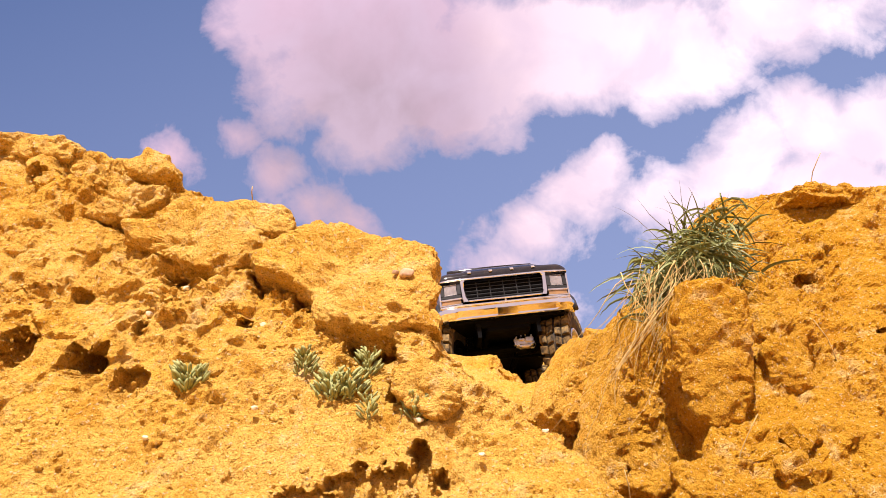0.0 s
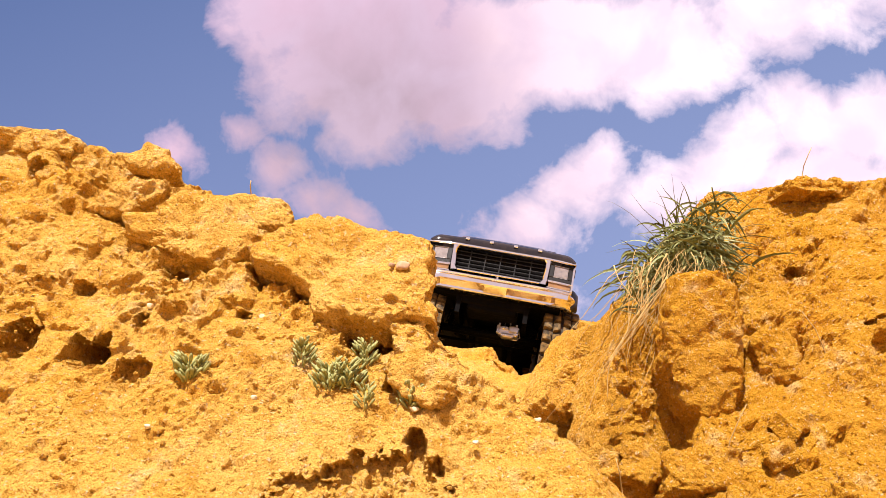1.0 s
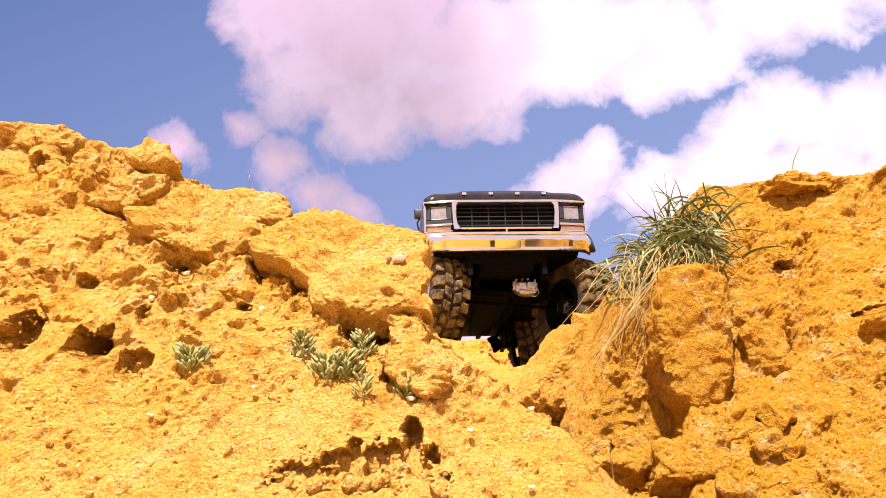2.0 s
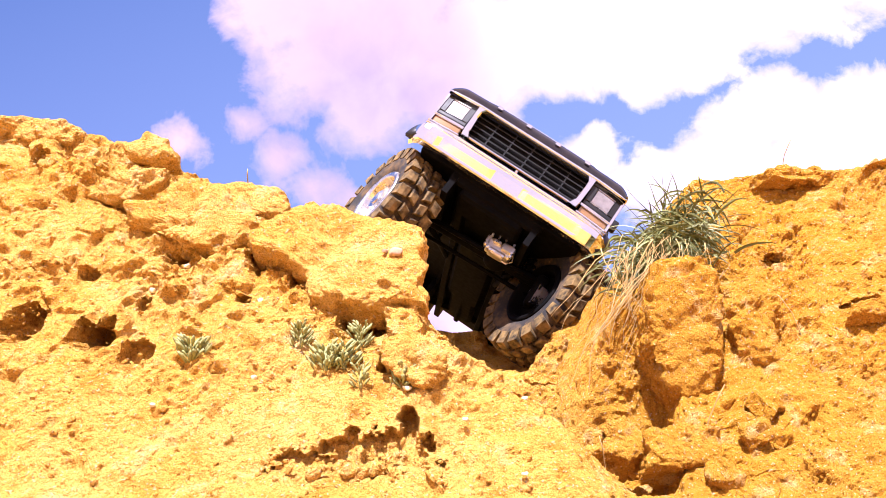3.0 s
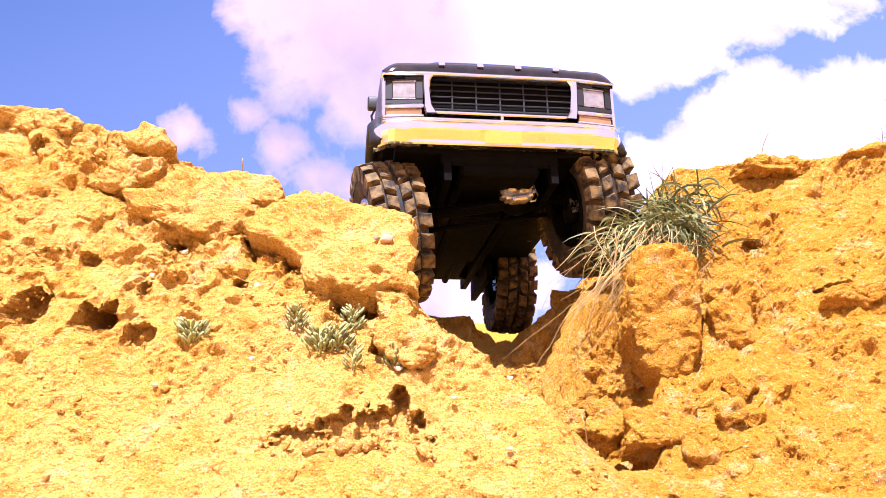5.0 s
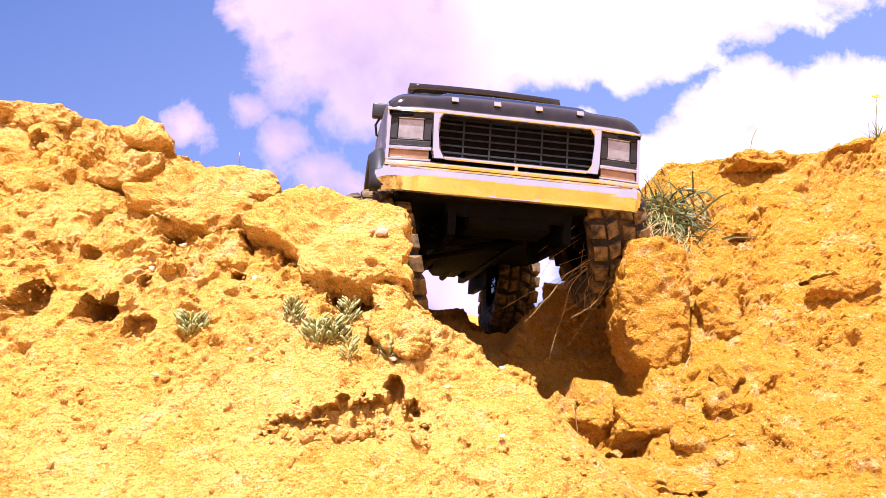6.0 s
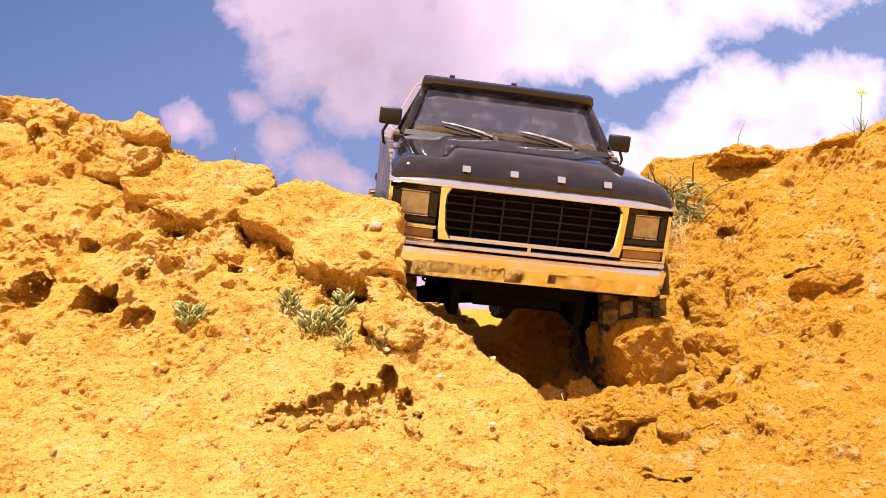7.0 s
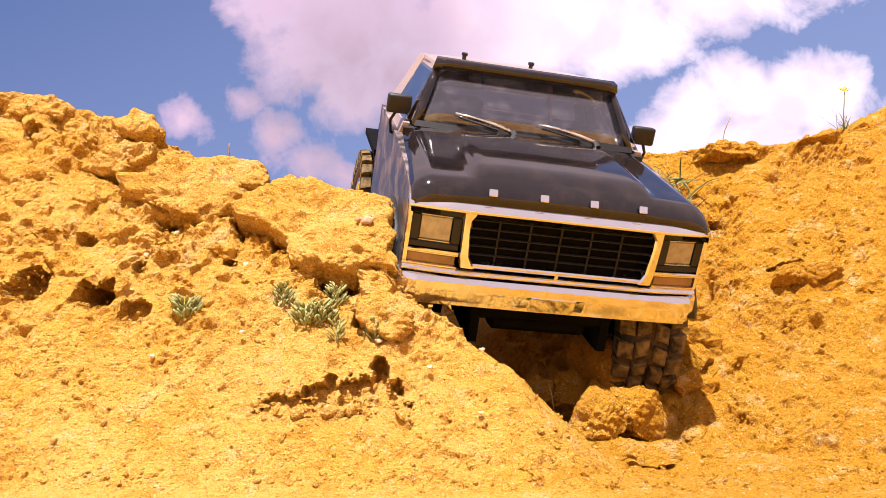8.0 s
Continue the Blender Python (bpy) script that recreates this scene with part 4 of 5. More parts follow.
    bm = bmesh.new()
    loft(bm, [[cab_back(-0.86, 0.10, o), cab_back(0.86, 0.10, o), cab_back(0.86, 0.88, o), cab_back(-0.86, 0.88, o)] for o in (0.0015, 0.0022)])
    part("rear_window", bm, GLASS, car).visible_shadow = False
    # roof knobs
    for x, y in ((-0.046, 0.176), (0.009, 0.176)):
        bm = bmesh.new()
        tube(bm, [(x, y, 0.140), (x, y, 0.1448)], 0.0016, n=8)
        box(bm, x - 0.0022, x + 0.0022, y - 0.002, y + 0.002, 0.1442, 0.1470, 0.0006)
        part("roof_knob", bm, BLACK, car, "small black knob on the roof")
    # wipers
    for x0 in (-0.0585, 0.0085):
        bm = bmesh.new()
        a, b = on_screen(x0 / 0.084, 0.22, 0.004), on_screen((x0 + 0.046) / 0.085, 0.02, 0.005)
        loft(bm, [[a + (b - a) * f + Vector((0, -0.001, 0.0015 * math.sin(math.pi * f))) + Vector(o) * (0.0009 + 0.0009 * f) for o in ((0, -1, 0), (0, 0, 1), (0, 1, 0), (0, 0, -1))] for f in (0, 0.25, 0.5, 0.75, 1)])
        arm = part("wiper", bm, STEEL, car, "bright metal wiper arm", True)
        bm = bmesh.new()
        tube(bm, [b, b + Vector((0.001, -0.004, -0.003))], 0.0028, n=10)
        part("wiper_pivot", bm, BLACK, arm)
        bm = bmesh.new()
        tube(bm, [a + (b - a) * 0.08 + Vector((0.0, 0.0015, -0.002)), a + (b - a) * 0.75 + Vector((0, 0.0015, -0.002))], 0.0009, n=6)
        part("wiper_blade", bm, BLACK, arm)
    # door mirrors
    for s in (-1, 1):
        bm = bmesh.new()
        box(bm, s * 0.0885 if s > 0 else -0.1065, 0.1065 if s > 0 else -0.0885, 0.130, 0.138, 0.099, 0.113, 0.0018, 2)
        mirror = part("door_mirror", bm, BLACK, car, "black square door mirror", True)
        bm = bmesh.new()
        tube(bm, [(s * 0.0925, 0.138, 0.080), (s * 0.101, 0.136, 0.084), (s * 0.1025, 0.135, 0.093), (s * 0.099, 0.134, 0.100)], 0.0012, n=8)
        part("mirror_arm", bm, BLACK, mirror, smooth=True)
        bm = bmesh.new()
        box(bm, min(s * 0.0905, s * 0.1045), max(s * 0.0905, s * 0.1045), 0.1381, 0.1387, 0.1005, 0.1115)
        part("mirror_glass", bm, CHROME, mirror)
    # the cab stands a little further back and lower behind the long hood
    for ob in car.children:
        if ob.name.split(".")[0] in CAB_PARTS:
            ob.location = (0, 0.009, -0.0022)
    build_front(car)
    build_chassis(car)
    return car


def face_y(x):
    """The front leans back a little towards its ends."""
    return 0.0068 + 0.65 * max(0.0, abs(x) - 0.06) ** 1.5


def bar(bm, x0, x1, z0, z1, proud, deep, n=8, round_top=False):
    """A straight moulding across the front."""
    rings = []
    for i in range(n + 1):
        x = x0 + (x1 - x0) * i / n
        y = face_y(x)
        e = min(0.0008, (z1 - z0) * 0.3)
        if round_top:
            d, m = z1 - z0, 6
            rings.append([(x, y - proud * math.sin(math.pi * (0.12 + 0.84 * k / m)), z0 + d * k / m) for k in range(m + 1)] + [(x, y + deep, z1), (x, y + deep, z0)])
            continue
        rings.append([(x, y - proud + 0.0008, z0), (x, y - proud, z0 + e), (x, y - proud, z1 - e), (x, y - proud + 0.0008, z1), (x, y + deep, z1), (x, y + deep, z0)])
    return loft(bm, rings)


def build_front(car):
    # bright surround: hood strip, lower rails, uprights beside the grille
    bm = bmesh.new()
    rings = []
    for i in range(25):
        x = -0.0997 + 0.1994 * i / 24
        y = face_y(x)
        rings.append([(x, y + 0.006, 0.0616), (x, y - 0.0042, 0.0618), (x, y - 0.0046, 0.0628), (x, y - 0.0028, 0.0648), (x, y - 0.0002, 0.0668), (x, y + 0.0026, 0.0678), (x, y + 0.006, 0.0678)])
    loft(bm, rings)
    part("hood_strip", bm, CHROME, car, "bright strip under the hood's edge", True)
    bm = bmesh.new()
    bar(bm, -0.099, 0.099, 0.0205, 0.0245, 0.0028, 0.006, 16, True)
    bar(bm, -0.060, 0.060, 0.0268, 0.0296, 0.0030, 0.006, 10)
    part("lower_rail", bm, CHROME, car, "bright rails above the bumper")
    bm = bmesh.new()
    bar(bm, -0.062, 0.062, 0.0245, 0.0268, -0.0035, 0.008, 4)
    part("air_slot", bm, CHASSIS, car)
    bm = bmesh.new()
    bar(bm, -0.0012, 0.0012, 0.024, 0.0272, 0.002, 0.006, 1)
    part("slot_divider", bm, CHROME, car)
    for s in (-1, 1):
        bm = bmesh.new()
        # upright beside the grille, bent outwards in the middle
        rings = []
        for z, xi, xo in ((0.0268, 0.0545, 0.0640), (0.034, 0.0585, 0.0652), (0.050, 0.0602, 0.0658), (0.057, 0.0600, 0.0660), (0.0619, 0.0570, 0.0660)):
            y = face_y(xi)
            rings.append([(s * xi, y + 0.004, z), (s * xi, y - 0.003, z), (s * (xi + 0.0012), y - 0.0042, z), (s * (xo - 0.0008), y - 0.0036, z), (s * xo, y - 0.001, z), (s * xo, y + 0.004, z)])
        loft(bm, rings)
        part("grille_upright", bm, CHROME, car)
        bm = bmesh.new()
        a, b = 0.0655, 0.0985
        bar(bm, *(sorted((s * a, s * b))), 0.0335, 0.0355, 0.0022, 0.006, 4)
        bar(bm, *(sorted((s * 0.0968, s * 0.0992))), 0.0245, 0.0619, 0.0018, 0.006, 2)
        part("lamp_surround", bm, CHROME, car)
        # headlight: dark bezel frame, reflector bowl, square lens
        bm = bmesh.new()
        x0, x1, z0, z1 = 0.0662, 0.0966, 0.0360, 0.0616
        for u0, u1, w0, w1 in ((x0, x1, z1 - 0.0042, z1), (x0, x1, z0, z0 + 0.0042), (x0, x0 + 0.0052, z0 + 0.0042, z1 - 0.0042), (x1 - 0.0052, x1, z0 + 0.0042, z1 - 0.0042)):
            bar(bm, *(sorted((s * u0, s * u1))), w0, w1, 0.0012, 0.006, 2)
        light = part("headlight", bm, BLACK, car, "square headlight in a black bezel")
        bm = bmesh.new()
        bar(bm, *(sorted((s * (x0 + 0.003), s * (x1 - 0.003)))), z0 + 0.003, z1 - 0.003, -0.0035, 0.008, 2)
        part("bezel_back", bm, SMOKE, light)
        bm = bmesh.new()
        bar(bm, *(sorted((s * (x0 + 0.0060), s * (x1 - 0.0060)))), z0 + 0.0055, z1 - 0.0050, 0.0004, 0.004, 3)
        part("lens", bm, LENS, light, "pale ribbed headlight lens")
        bm = bmesh.new()
        for w0, w1 in ((z0 + 0.0045, z0 + 0.0054), (z1 - 0.0049, z1 - 0.0040)):
            bar(bm, *(sorted((s * (x0 + 0.0055), s * (x1 - 0.0055)))), w0, w1, 0.0009, 0.004, 2)
        part("lens_trim", bm, STEEL, light)
        # turn signal under it
        bm = bmesh.new()
        bar(bm, *(sorted((s * 0.067, s * 0.0960))), 0.0262, 0.0325, 0.0002, 0.006, 3)
        signal = part("turn_signal", bm, AMBER, car, "amber turn signal in a bright frame")
        bm = bmesh.new()
        for w0, w1 in ((0.0247, 0.0262), (0.0325, 0.0337)):
            bar(bm, *(sorted((s * 0.0655, s * 0.0968))), w0, w1, 0.0016, 0.006, 3)
        part("signal_frame", bm, CHROME, signal)
    # grille: dark recess and a mesh of bars
    bm = bmesh.new()
    bar(bm, -0.062, 0.062, 0.0270, 0.0619, -0.0060, 0.009, 4)
    grille = part("grille", bm, CHASSIS, car, "black grille with crossing bars")
    for k in range(5):
        bm = bmesh.new()
        z = 0.0335 + k * 0.0056
        bar(bm, -0.0605, 0.0605, z, z + 0.0013, -0.0030, 0.0044, 4)
        part("grille_bar", bm, BARS, grille)
    for k in range(5):
        bm = bmesh.new()
        x = -0.0408 + k * 0.0204
        bar(bm, x - 0.0006, x + 0.0006, 0.0296, 0.0619, -0.0034, 0.0044, 1)
        part("grille_upright_bar", bm, BARS, grille)
    # bumper: a wrap-round chrome channel
    bm = bmesh.new()
    rings = []
    n = 40
    for i in range(n + 1):
        u = -1 + 2 * i / n
        x = 0.1055 * u
        back = 0.0015 * u * u + 0.016 * max(0.0, (abs(u) - 0.86) / 0.14) ** 2.0
        shrink = 0.0015 * max(0.0, (abs(u) - 0.93) / 0.07) ** 2
        dent = 0.0006 if 0.17 < abs(u) < 0.74 else 0.0
        if abs(u) < 0.155:
            dent = 0.0010
        rings.append([(x, 0.0062 + back, 0.0 + shrink), (x, 0.0044 + back, 0.0010 + shrink), (x, 0.0034 + back + dent, 0.0035), (x, 0.0004 + back + dent, 0.0105), (x, 0.0004 + back, 0.0122), (x, 0.0009 + back, 0.0168), (x, 0.0040 + back, 0.0194 - shrink), (x, 0.0085 + back, 0.0200 - shrink), (x, 0.0150 + back, 0.0200 - shrink), (x, 0.0150 + back, 0.0 + shrink)])
    loft(bm, rings)
    bumper = part("bumper", bm, CHROME, car, "dusty chrome wrap-round front bumper")
    bm = bmesh.new()
    prism(bm, [(0.0036, 0.0018), (0.0002, 0.0118), (0.0006, 0.0126), (0.0050, 0.0126), (0.0065, 0.0018)], -0.0150, 0.0150)
    part("plate_recess", bm, CHROME, bumper, "blank raised plate holder")


def build_chassis(car):
    for s in (-1, 1):
        bm = bmesh.new()
        box(bm, s * 0.03 - 0.004, s * 0.03 + 0.004, 0.060, 0.42, -0.016, -0.003, 0.001)
        part("frame_rail", bm, CHASSIS, car)
    bm = bmesh.new()
    box(bm, -0.088, 0.088, 0.017, 0.42, -0.003, 0.004, 0.001)
    box(bm, -0.030, 0.030, 0.15, 0.30, -0.012, -0.002, 0.004)
    part("belly_pan", bm, CHASSIS, car, "black underside pan")
    bm = bmesh.new()
    box(bm, -0.05, 0.05, 0.018, 0.024, -0.012, 0.006, 0.002)
    box(bm, -0.034, 0.034, 0.020, 0.060, -0.020, -0.004, 0.003)
    part("bumper_mount", bm, CHASSIS, car)
    bm = bmesh.new()
    box(bm, -0.024, 0.024, 0.125, 0.290, -0.018, -0.006, 0.005)
    box(bm, -0.018, 0.018, 0.285, 0.370, -0.016, -0.004, 0.005)
    part("skid_plate", bm, CHASSIS, car, "black skid plate under the gearbox")
    for s in (-1, 1):
        for yy in (AXLE_Y, AXLE_Y + BASE):
            bm = bmesh.new()
            prism(bm, arch(yy, -0.022, 0.060, -5, 185) + [(yy - 0.052, -0.028), (yy + 0.052, -0.028)][::-1], s * 0.042, s * 0.048)
            prism(bm, [(yy - 0.060, 0.028), (yy + 0.060, 0.028), (yy + 0.060, 0.034), (yy - 0.060, 0.034)], s * 0.045, s * 0.094)
            part("inner_fender", bm, CHASSIS, car)
    bm = bmesh.new()
    tube(bm, [(0, 0.30, -0.012), (0, AXLE_Y + BASE, AXLE_Z + 0.03)], 0.004, n=10)
    part("drive_shaft", bm, CHASSIS, car)
    for s in (-1, 1):
        for yy, yt in ((AXLE_Y, AXLE_Y + 0.02), (AXLE_Y + BASE, AXLE_Y + BASE - 0.02)):
            bm = bmesh.new()
            a, b = Vector((s * 0.058, yy + 0.004, AXLE_Z + 0.012)), Vector((s * 0.050, yt, 0.030))
            tube(bm, [a, b], 0.0035, n=10)
            turns = []
            u = (b - a).normalized()
            p = u.cross(Vector((0, 1, 0))).normalized()
            q = u.cross(p)
            for i in range(73):
                f = i / 72
                turns.append(a + (b - a) * (0.15 + 0.65 * f) + 0.0062 * (math.cos(f * 6 * math.tau) * p + math.sin(f * 6 * math.tau) * q))
            tube(bm, turns, 0.0009, n=5)
            part("shock_absorber", bm, CHASSIS, car, "black coil-over shock absorber", True)


def build_axle(car, front):
    """A solid axle; origin at its middle."""
    bm = bmesh.new()
    tube(bm, [(-0.078, 0, 0.013), (-0.02, 0, 0.013), (0.02, 0, 0.013), (0.078, 0, 0.013)], 0.0055, n=12)
    bmesh.ops.create_uvsphere(bm, u_segments=16, v_segments=10, radius=0.0135, matrix=Matrix.Translation((0.026, 0, 0.015)))
    for s in (-1, 1):
        box(bm, s * 0.076 - 0.006, s * 0.076 + 0.006, -0.010, 0.010, -0.012, 0.022, 0.003)
        tube(bm, [(s * 0.045, 0.004, 0.008), (s * 0.032, 0.11 if front else -0.11, 0.030)], 0.003, n=8)
    if front:
        tube(bm, [(-0.075, 0.018, 0.004), (0.075, 0.018, 0.004)], 0.0022, n=8)
        tube(bm, [(-0.05, -0.012, 0.010), (0.07, -0.008, 0.012)], 0.0022, n=8)
    ob = part("front_axle" if front else "rear_axle", bm, CHASSIS, car, "black solid axle", True)
    if front:
        bm = bmesh.new()
        box(bm, 0.012, 0.039, -0.016, -0.004, -0.007, 0.006, 0.0022, 2)
        box(bm, 0.016, 0.034, -0.018, -0.006, -0.010, -0.003, 0.0025, 2)
        box(bm, 0.026, 0.040, -0.019, -0.008, -0.002, 0.007, 0.0014)
        box(bm, 0.009, 0.014, -0.014, -0.006, -0.004, 0.008, 0.0010)
        box(bm, 0.016, 0.025, -0.0195, -0.012, 0.001, 0.005, 0.0008)
        for x, z in ((0.013, 0.007), (0.020, 0.008), (0.027, 0.009), (0.036, 0.008), (0.018, -0.008), (0.032, -0.008), (0.038, -0.004)):
            tube(bm, [(x, -0.016, z), (x, -0.0205, z)], 0.0013, n=6)
        tube(bm, [(0.040, -0.012, 0.002), (0.042, -0.014, -0.006), (0.038, -0.015, -0.011), (0.033, -0.015, -0.011)], 0.0008, n=6)
        bmesh.ops.translate(bm, verts=bm.verts[:], vec=(0, -0.008, 0.016))
        part("differential_cover", bm, STEEL, ob, "bright metal differential cover", False)
    return ob


truck = build_truck()
front_axle, rear_axle = build_axle(truck, True), build_axle(truck, False)
wheels = [build_wheel()]
wheels[0].parent = truck
wheels[0].scale = (1.04, 1.085, 1.085)
wheels += [copy_thing(wheels[0], Matrix()) for k in range(3)]


def swing(t, rows):
    return float(np.interp(t, [r[0] for r in rows], [r[1] for r in rows]))


def motions():
    """The truck crawls over the crest and down the gully while the clouds drift."""
    walk(truck, TRUCK)
    walk(backdrop, [
        (0.0, pose(-1.073, 54.896, 11.877, 104.185, -0.276, 1.457)),
        (1.5, pose(-0.794, 56.086, 12.142, 103.451, -0.220, 1.083)),
        (3.0, pose(-0.407, 57.363, 12.319, 102.711, -0.117, 0.582)),
        (4.5, pose(-0.000, 58.689, 12.575, 102.000, -0.000, 0.000)),
        (6.0, pose(0.385, 60.381, 12.962, 101.283, 0.128, -0.646)),
        (7.0, pose(0.601, 61.581, 13.180, 100.807, 0.221, -1.160)),
        (8.0, pose(0.752, 62.838, 13.411, 100.371, 0.325, -1.764)),
    ])
    h = EYE
    walk(loose["shoulder"], [(0, pose(0.092, 0.700, 0.062 + h, 0, 0, 0)), (1.7, pose(0.092, 0.700, 0.062 + h, 0, 0, 0)), (2.4, pose(0.090, 0.692, 0.030 + h, 10, 12, 0)), (2.8, pose(0.088, 0.690, -0.014 + h, 16, 18, 0)), (8, pose(0.088, 0.690, -0.014 + h, 16, 18, 0))])
    walk(loose["slope"], [(0, pose(0.128, 0.650, 0.038 + h)), (4.7, pose(0.128, 0.650, 0.038 + h)), (5.3, pose(0.124, 0.645, -0.014 + h, 8, 0, 0)), (5.8, pose(0.120, 0.640, -0.058 + h, 14, 0, 0)), (8, pose(0.120, 0.640, -0.060 + h, 14, 0, 0))])
    walk(loose["tall"], [(0, pose(0.166, 0.620, 0.0727 + h, -4, 0, 0)), (6.1, pose(0.166, 0.620, 0.0727 + h, -4, 0, 0)), (6.2, pose(0.168, 0.585, 0.054 + h, 10, -14, 4)), (6.35, pose(0.166, 0.590, 0.030 + h, 18, -22, 6)), (6.5, pose(0.164, 0.588, 0.014 + h, 20, -28, 6)), (7.0, pose(0.162, 0.588, 0.010 + h, 20, -30, 6)), (7.5, pose(0.160, 0.585, 0.000 + h, 22, -34, 6)), (8, pose(0.158, 0.583, -0.008 + h, 24, -36, 6))])
    walk(loose["upper"], [(0, pose(0.186, 0.632, 0.112 + h, 0, 0, 0)), (6.1, pose(0.186, 0.632, 0.112 + h, 0, 0, 0)), (6.2, pose(0.192, 0.622, 0.100 + h, 0, 8, 0)), (6.35, pose(0.206, 0.606, 0.078 + h, 0, 24, 0)), (6.6, pose(0.216, 0.594, 0.058 + h, 0, 50, 0)), (6.9, pose(0.208, 0.580, 0.028 + h, 20, 90, 0)), (8, pose(0.208, 0.580, 0.026 + h, 20, 92, 0))])
    walk(loose["roller"], [(0, pose(0.030, 0.650, 0.010 + h, 0, 0, 0)), (5.7, pose(0.030, 0.650, 0.010 + h, 0, 0, 0)), (5.9, pose(0.052, 0.620, 0.020 + h, 20, 30, 0)), (6.1, pose(0.068, 0.590, 0.002 + h, 40, 60, 0)), (6.4, pose(0.080, 0.562, -0.022 + h, 70, 90, 0)), (7.0, pose(0.090, 0.535, -0.022 + h, 74, 96, 0)), (7.5, pose(0.100, 0.505, -0.022 + h, 80, 110, 0)), (8, pose(0.112, 0.478, -0.023 + h, 88, 130, 0))])
    walk(loose["second"], [(0, pose(0.060, 0.665, 0.012 + h, 0, 0, 0)), (5.9, pose(0.060, 0.665, 0.012 + h, 0, 0, 0)), (6.1, pose(0.080, 0.630, 0.012 + h, 25, 30, 0)), (6.3, pose(0.100, 0.600, -0.004 + h, 40, 60, 0)), (6.5, pose(0.108, 0.580, -0.012 + h, 50, 80, 0)), (7.0, pose(0.118, 0.548, -0.016 + h, 54, 86, 0)), (7.5, pose(0.130, 0.518, -0.018 + h, 60, 100, 0)), (8, pose(0.140, 0.496, -0.018 + h, 66, 116, 0))])
    # the truck's flank presses the tuft back
    g = tuft.location.copy()
    walk(tuft, [(0, pose(g.x, g.y, g.z)), (2.6, pose(g.x, g.y, g.z)), (3.5, pose(g.x + 0.006, g.y, g.z, 0, 6, 0)), (4.7, pose(g.x + 0.010, g.y, g.z, 0, 8, 0)), (5.8, pose(g.x + 0.016, g.y + 0.016, g.z - 0.004, -12, 14, 0)), (6.5, pose(g.x + 0.034, g.y + 0.042, g.z + 0.004, -24, 18, 0)), (8, pose(g.x + 0.038, g.y + 0.044, g.z + 0.006, -26, 20, 0))])
    twist = ((0, 0), (1, 0), (1.5, 3), (1.7, 8), (2.8, -3), (3.0, -3), (3.5, 4), (4.0, -3), (4.5, -7), (4.7, -8), (5.8, -14), (6.2, -14), (6.8, -6), (8, -4))
    rear = ((0, 2), (1, -5), (1.5, -3), (2.8, -14), (3.0, -14), (3.5, -6), (4.5, 0), (5.8, 3), (8, 2))
    steer = ((0, -24), (0.5, -6), (1.0, 4), (1.5, 26), (2.8, 20), (3.0, 30), (3.5, 34), (4.0, 31), (4.5, 18), (5.0, 6), (5.8, -3), (6.5, 0), (8, -8))
    # how far the springs are pressed in
    rear_lift = ((0, 0), (2.0, 0), (2.8, 0.03), (6.1, 0.03), (6.7, 0), (8, 0))
    front_lift = ((0, 0), (4.7, 0), (5.8, 0.020), (6.3, 0.020), (7.0, 0.012), (8, 0.016))
    times = [k * 0.25 for k in range(33)]
    gone, way = 0.0, []
    prev = None
    for t in times:
        p = Vector([swing(t, [(r[0], r[1].translation[i]) for r in TRUCK]) for i in range(3)])
        if prev is not None:
            gone += (p - prev).length
        prev = p
        way.append(gone)
    for axle, turn, y in ((front_axle, twist, AXLE_Y), (rear_axle, rear, AXLE_Y + BASE)):
        walk(axle, [(t, pose(0, y, AXLE_Z + swing(t, rear_lift if y > 0.2 else front_lift), 0, swing(t, turn), 0)) for t in times])
    for k, w in enumerate(wheels):
        side, back = (-1 if k % 2 == 0 else 1), k >= 2
        rows = []
        for t, g in zip(times, way):
            a = pose(0, AXLE_Y + (BASE if back else 0), AXLE_Z + swing(t, rear_lift if back else front_lift), 0, swing(t, rear if back else twist), 0)
            turn = 0 if back else swing(t, steer)
            rows.append((t, a @ pose(side * (TRACK - 0.010 if back else TRACK), 0, 0, 0, 0, turn + (180 if side > 0 else 0)) @ pose(0, 0, 0, -side * math.degrees(g / TYRE_R), 0, 0)))
        walk(w, rows)


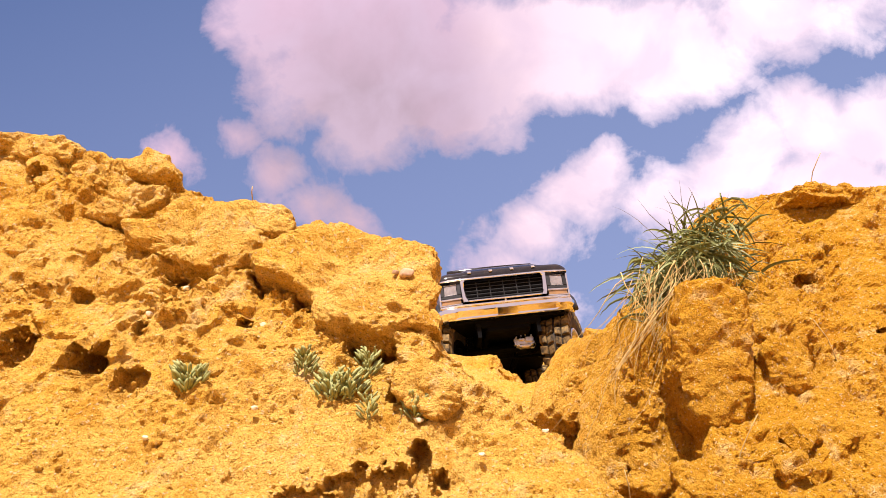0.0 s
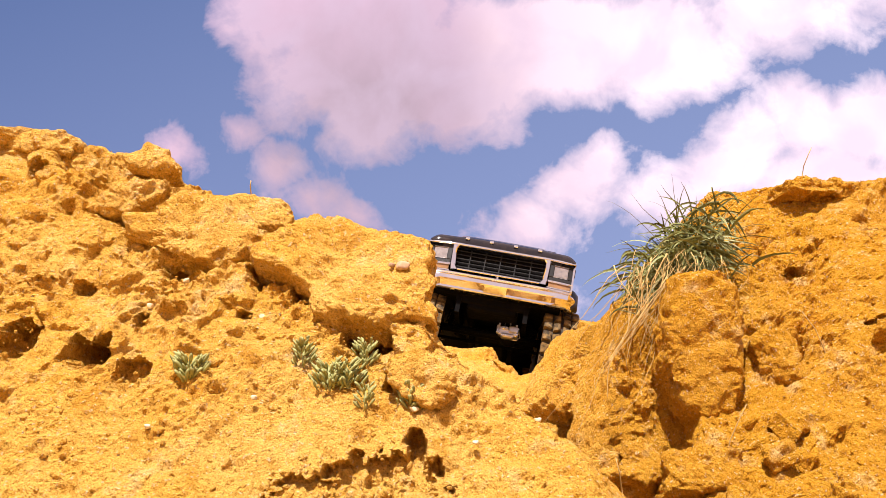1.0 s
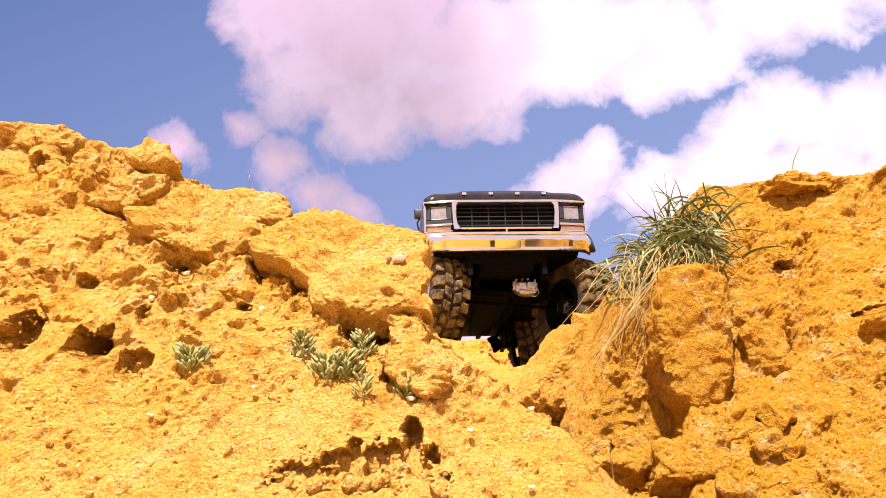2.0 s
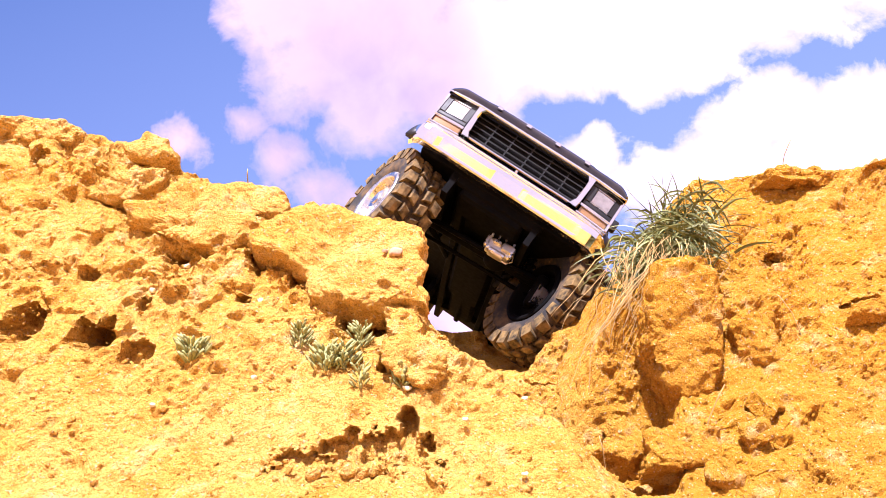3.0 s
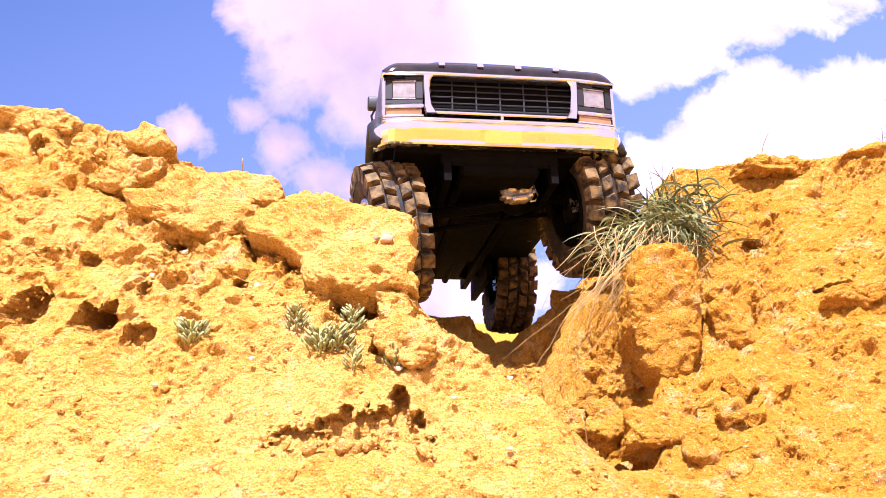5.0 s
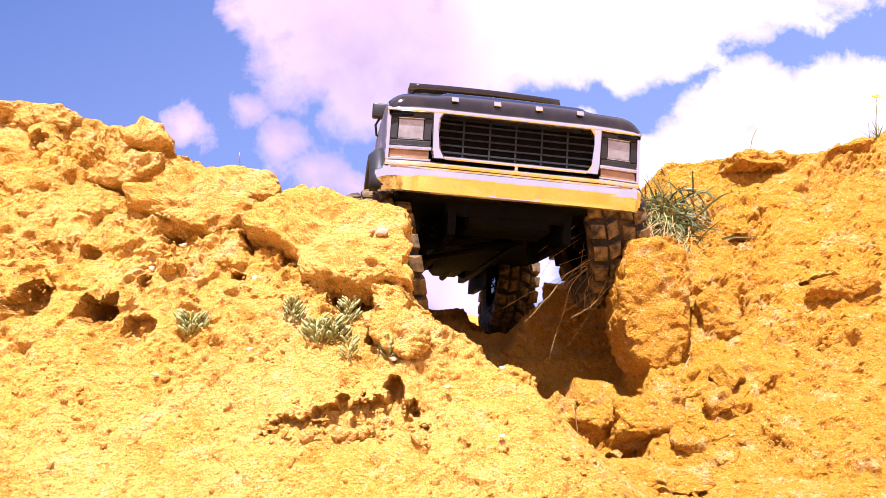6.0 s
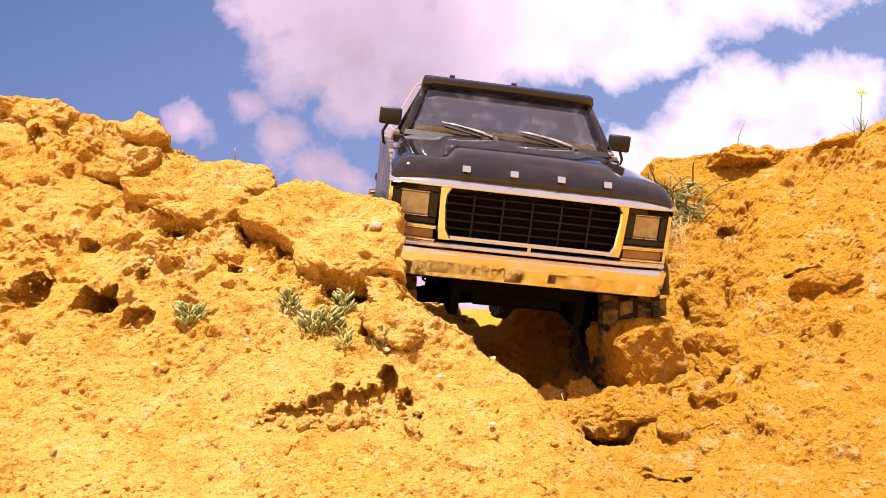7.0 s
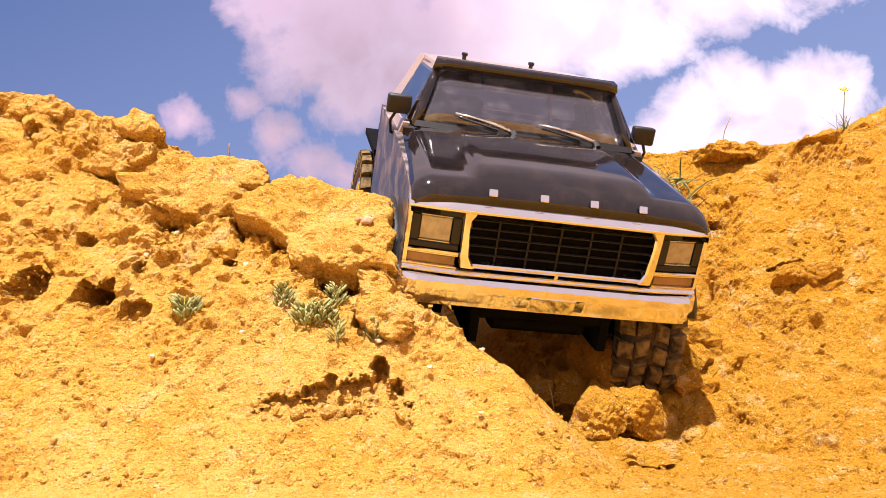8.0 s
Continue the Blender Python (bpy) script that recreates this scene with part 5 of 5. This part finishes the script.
TRUCK = [
    (0.0, pose(0.0652, 1.2497, 0.3148, -9.40, -6.62, 3.44)),
    (0.5, pose(0.0227, 1.1218, 0.3249, -10.71, -3.63, -6.06)),
    (0.7, pose(0.0382, 1.0946, 0.3125, -9.50, 7.95, -3.66)),
    (1.0, pose(0.0434, 1.0855, 0.3030, -9.20, 10.85, -3.06)),
    (1.5, pose(0.0599, 1.0811, 0.3194, -8.60, 4.32, 6.20)),
    (1.7, pose(0.0688, 1.0502, 0.3275, -6.50, -8.76, 6.47)),
    (2.2, pose(0.0544, 0.9108, 0.3289, -7.00, 8.94, 2.35)),
    (2.8, pose(0.0369, 0.7403, 0.3127, -7.84, 35.48, -3.83)),
    (3.0, pose(0.0470, 0.7316, 0.3208, -10.44, 34.63, -1.15)),
    (3.2, pose(0.0510, 0.7276, 0.3208, -10.44, 31.63, 0.85)),
    (3.5, pose(0.0673, 0.7013, 0.3218, -6.43, 14.28, 8.39)),
    (4.0, pose(0.0605, 0.6826, 0.3077, -7.18, 8.90, 7.33)),
    (4.5, pose(0.0627, 0.6867, 0.3202, -5.21, 2.06, 7.93)),
    (4.7, pose(0.0512, 0.6563, 0.3234, -6.67, -1.06, 6.85)),
    (5.2, pose(0.0553, 0.6248, 0.3080, -3.34, 0.70, 7.68)),
    (5.8, pose(0.0615, 0.5745, 0.2535, 2.60, 3.20, 8.30)),
    (6.0, pose(0.0614, 0.5750, 0.2519, 2.81, 3.40, 7.87)),
    (6.1, pose(0.0614, 0.5730, 0.2479, 2.81, 3.40, 7.87)),
    (6.2, pose(0.0668, 0.5528, 0.2107, 12.70, 7.60, 8.60)),
    (6.5, pose(0.0675, 0.5303, 0.1814, 20.42, 6.77, 7.99)),
    (7.0, pose(0.0678, 0.5263, 0.1734, 20.53, 4.54, 7.13)),
    (7.2, pose(0.0678, 0.5253, 0.1684, 22.03, 4.04, 7.10)),
    (7.4, pose(0.0718, 0.5139, 0.1471, 27.64, 1.03, 5.07)),
    (7.5, pose(0.0718, 0.5129, 0.1461, 27.64, 1.03, 5.07)),
    (8.0, pose(0.0856, 0.4828, 0.1433, 28.67, 3.78, 10.28)),
]
motions()
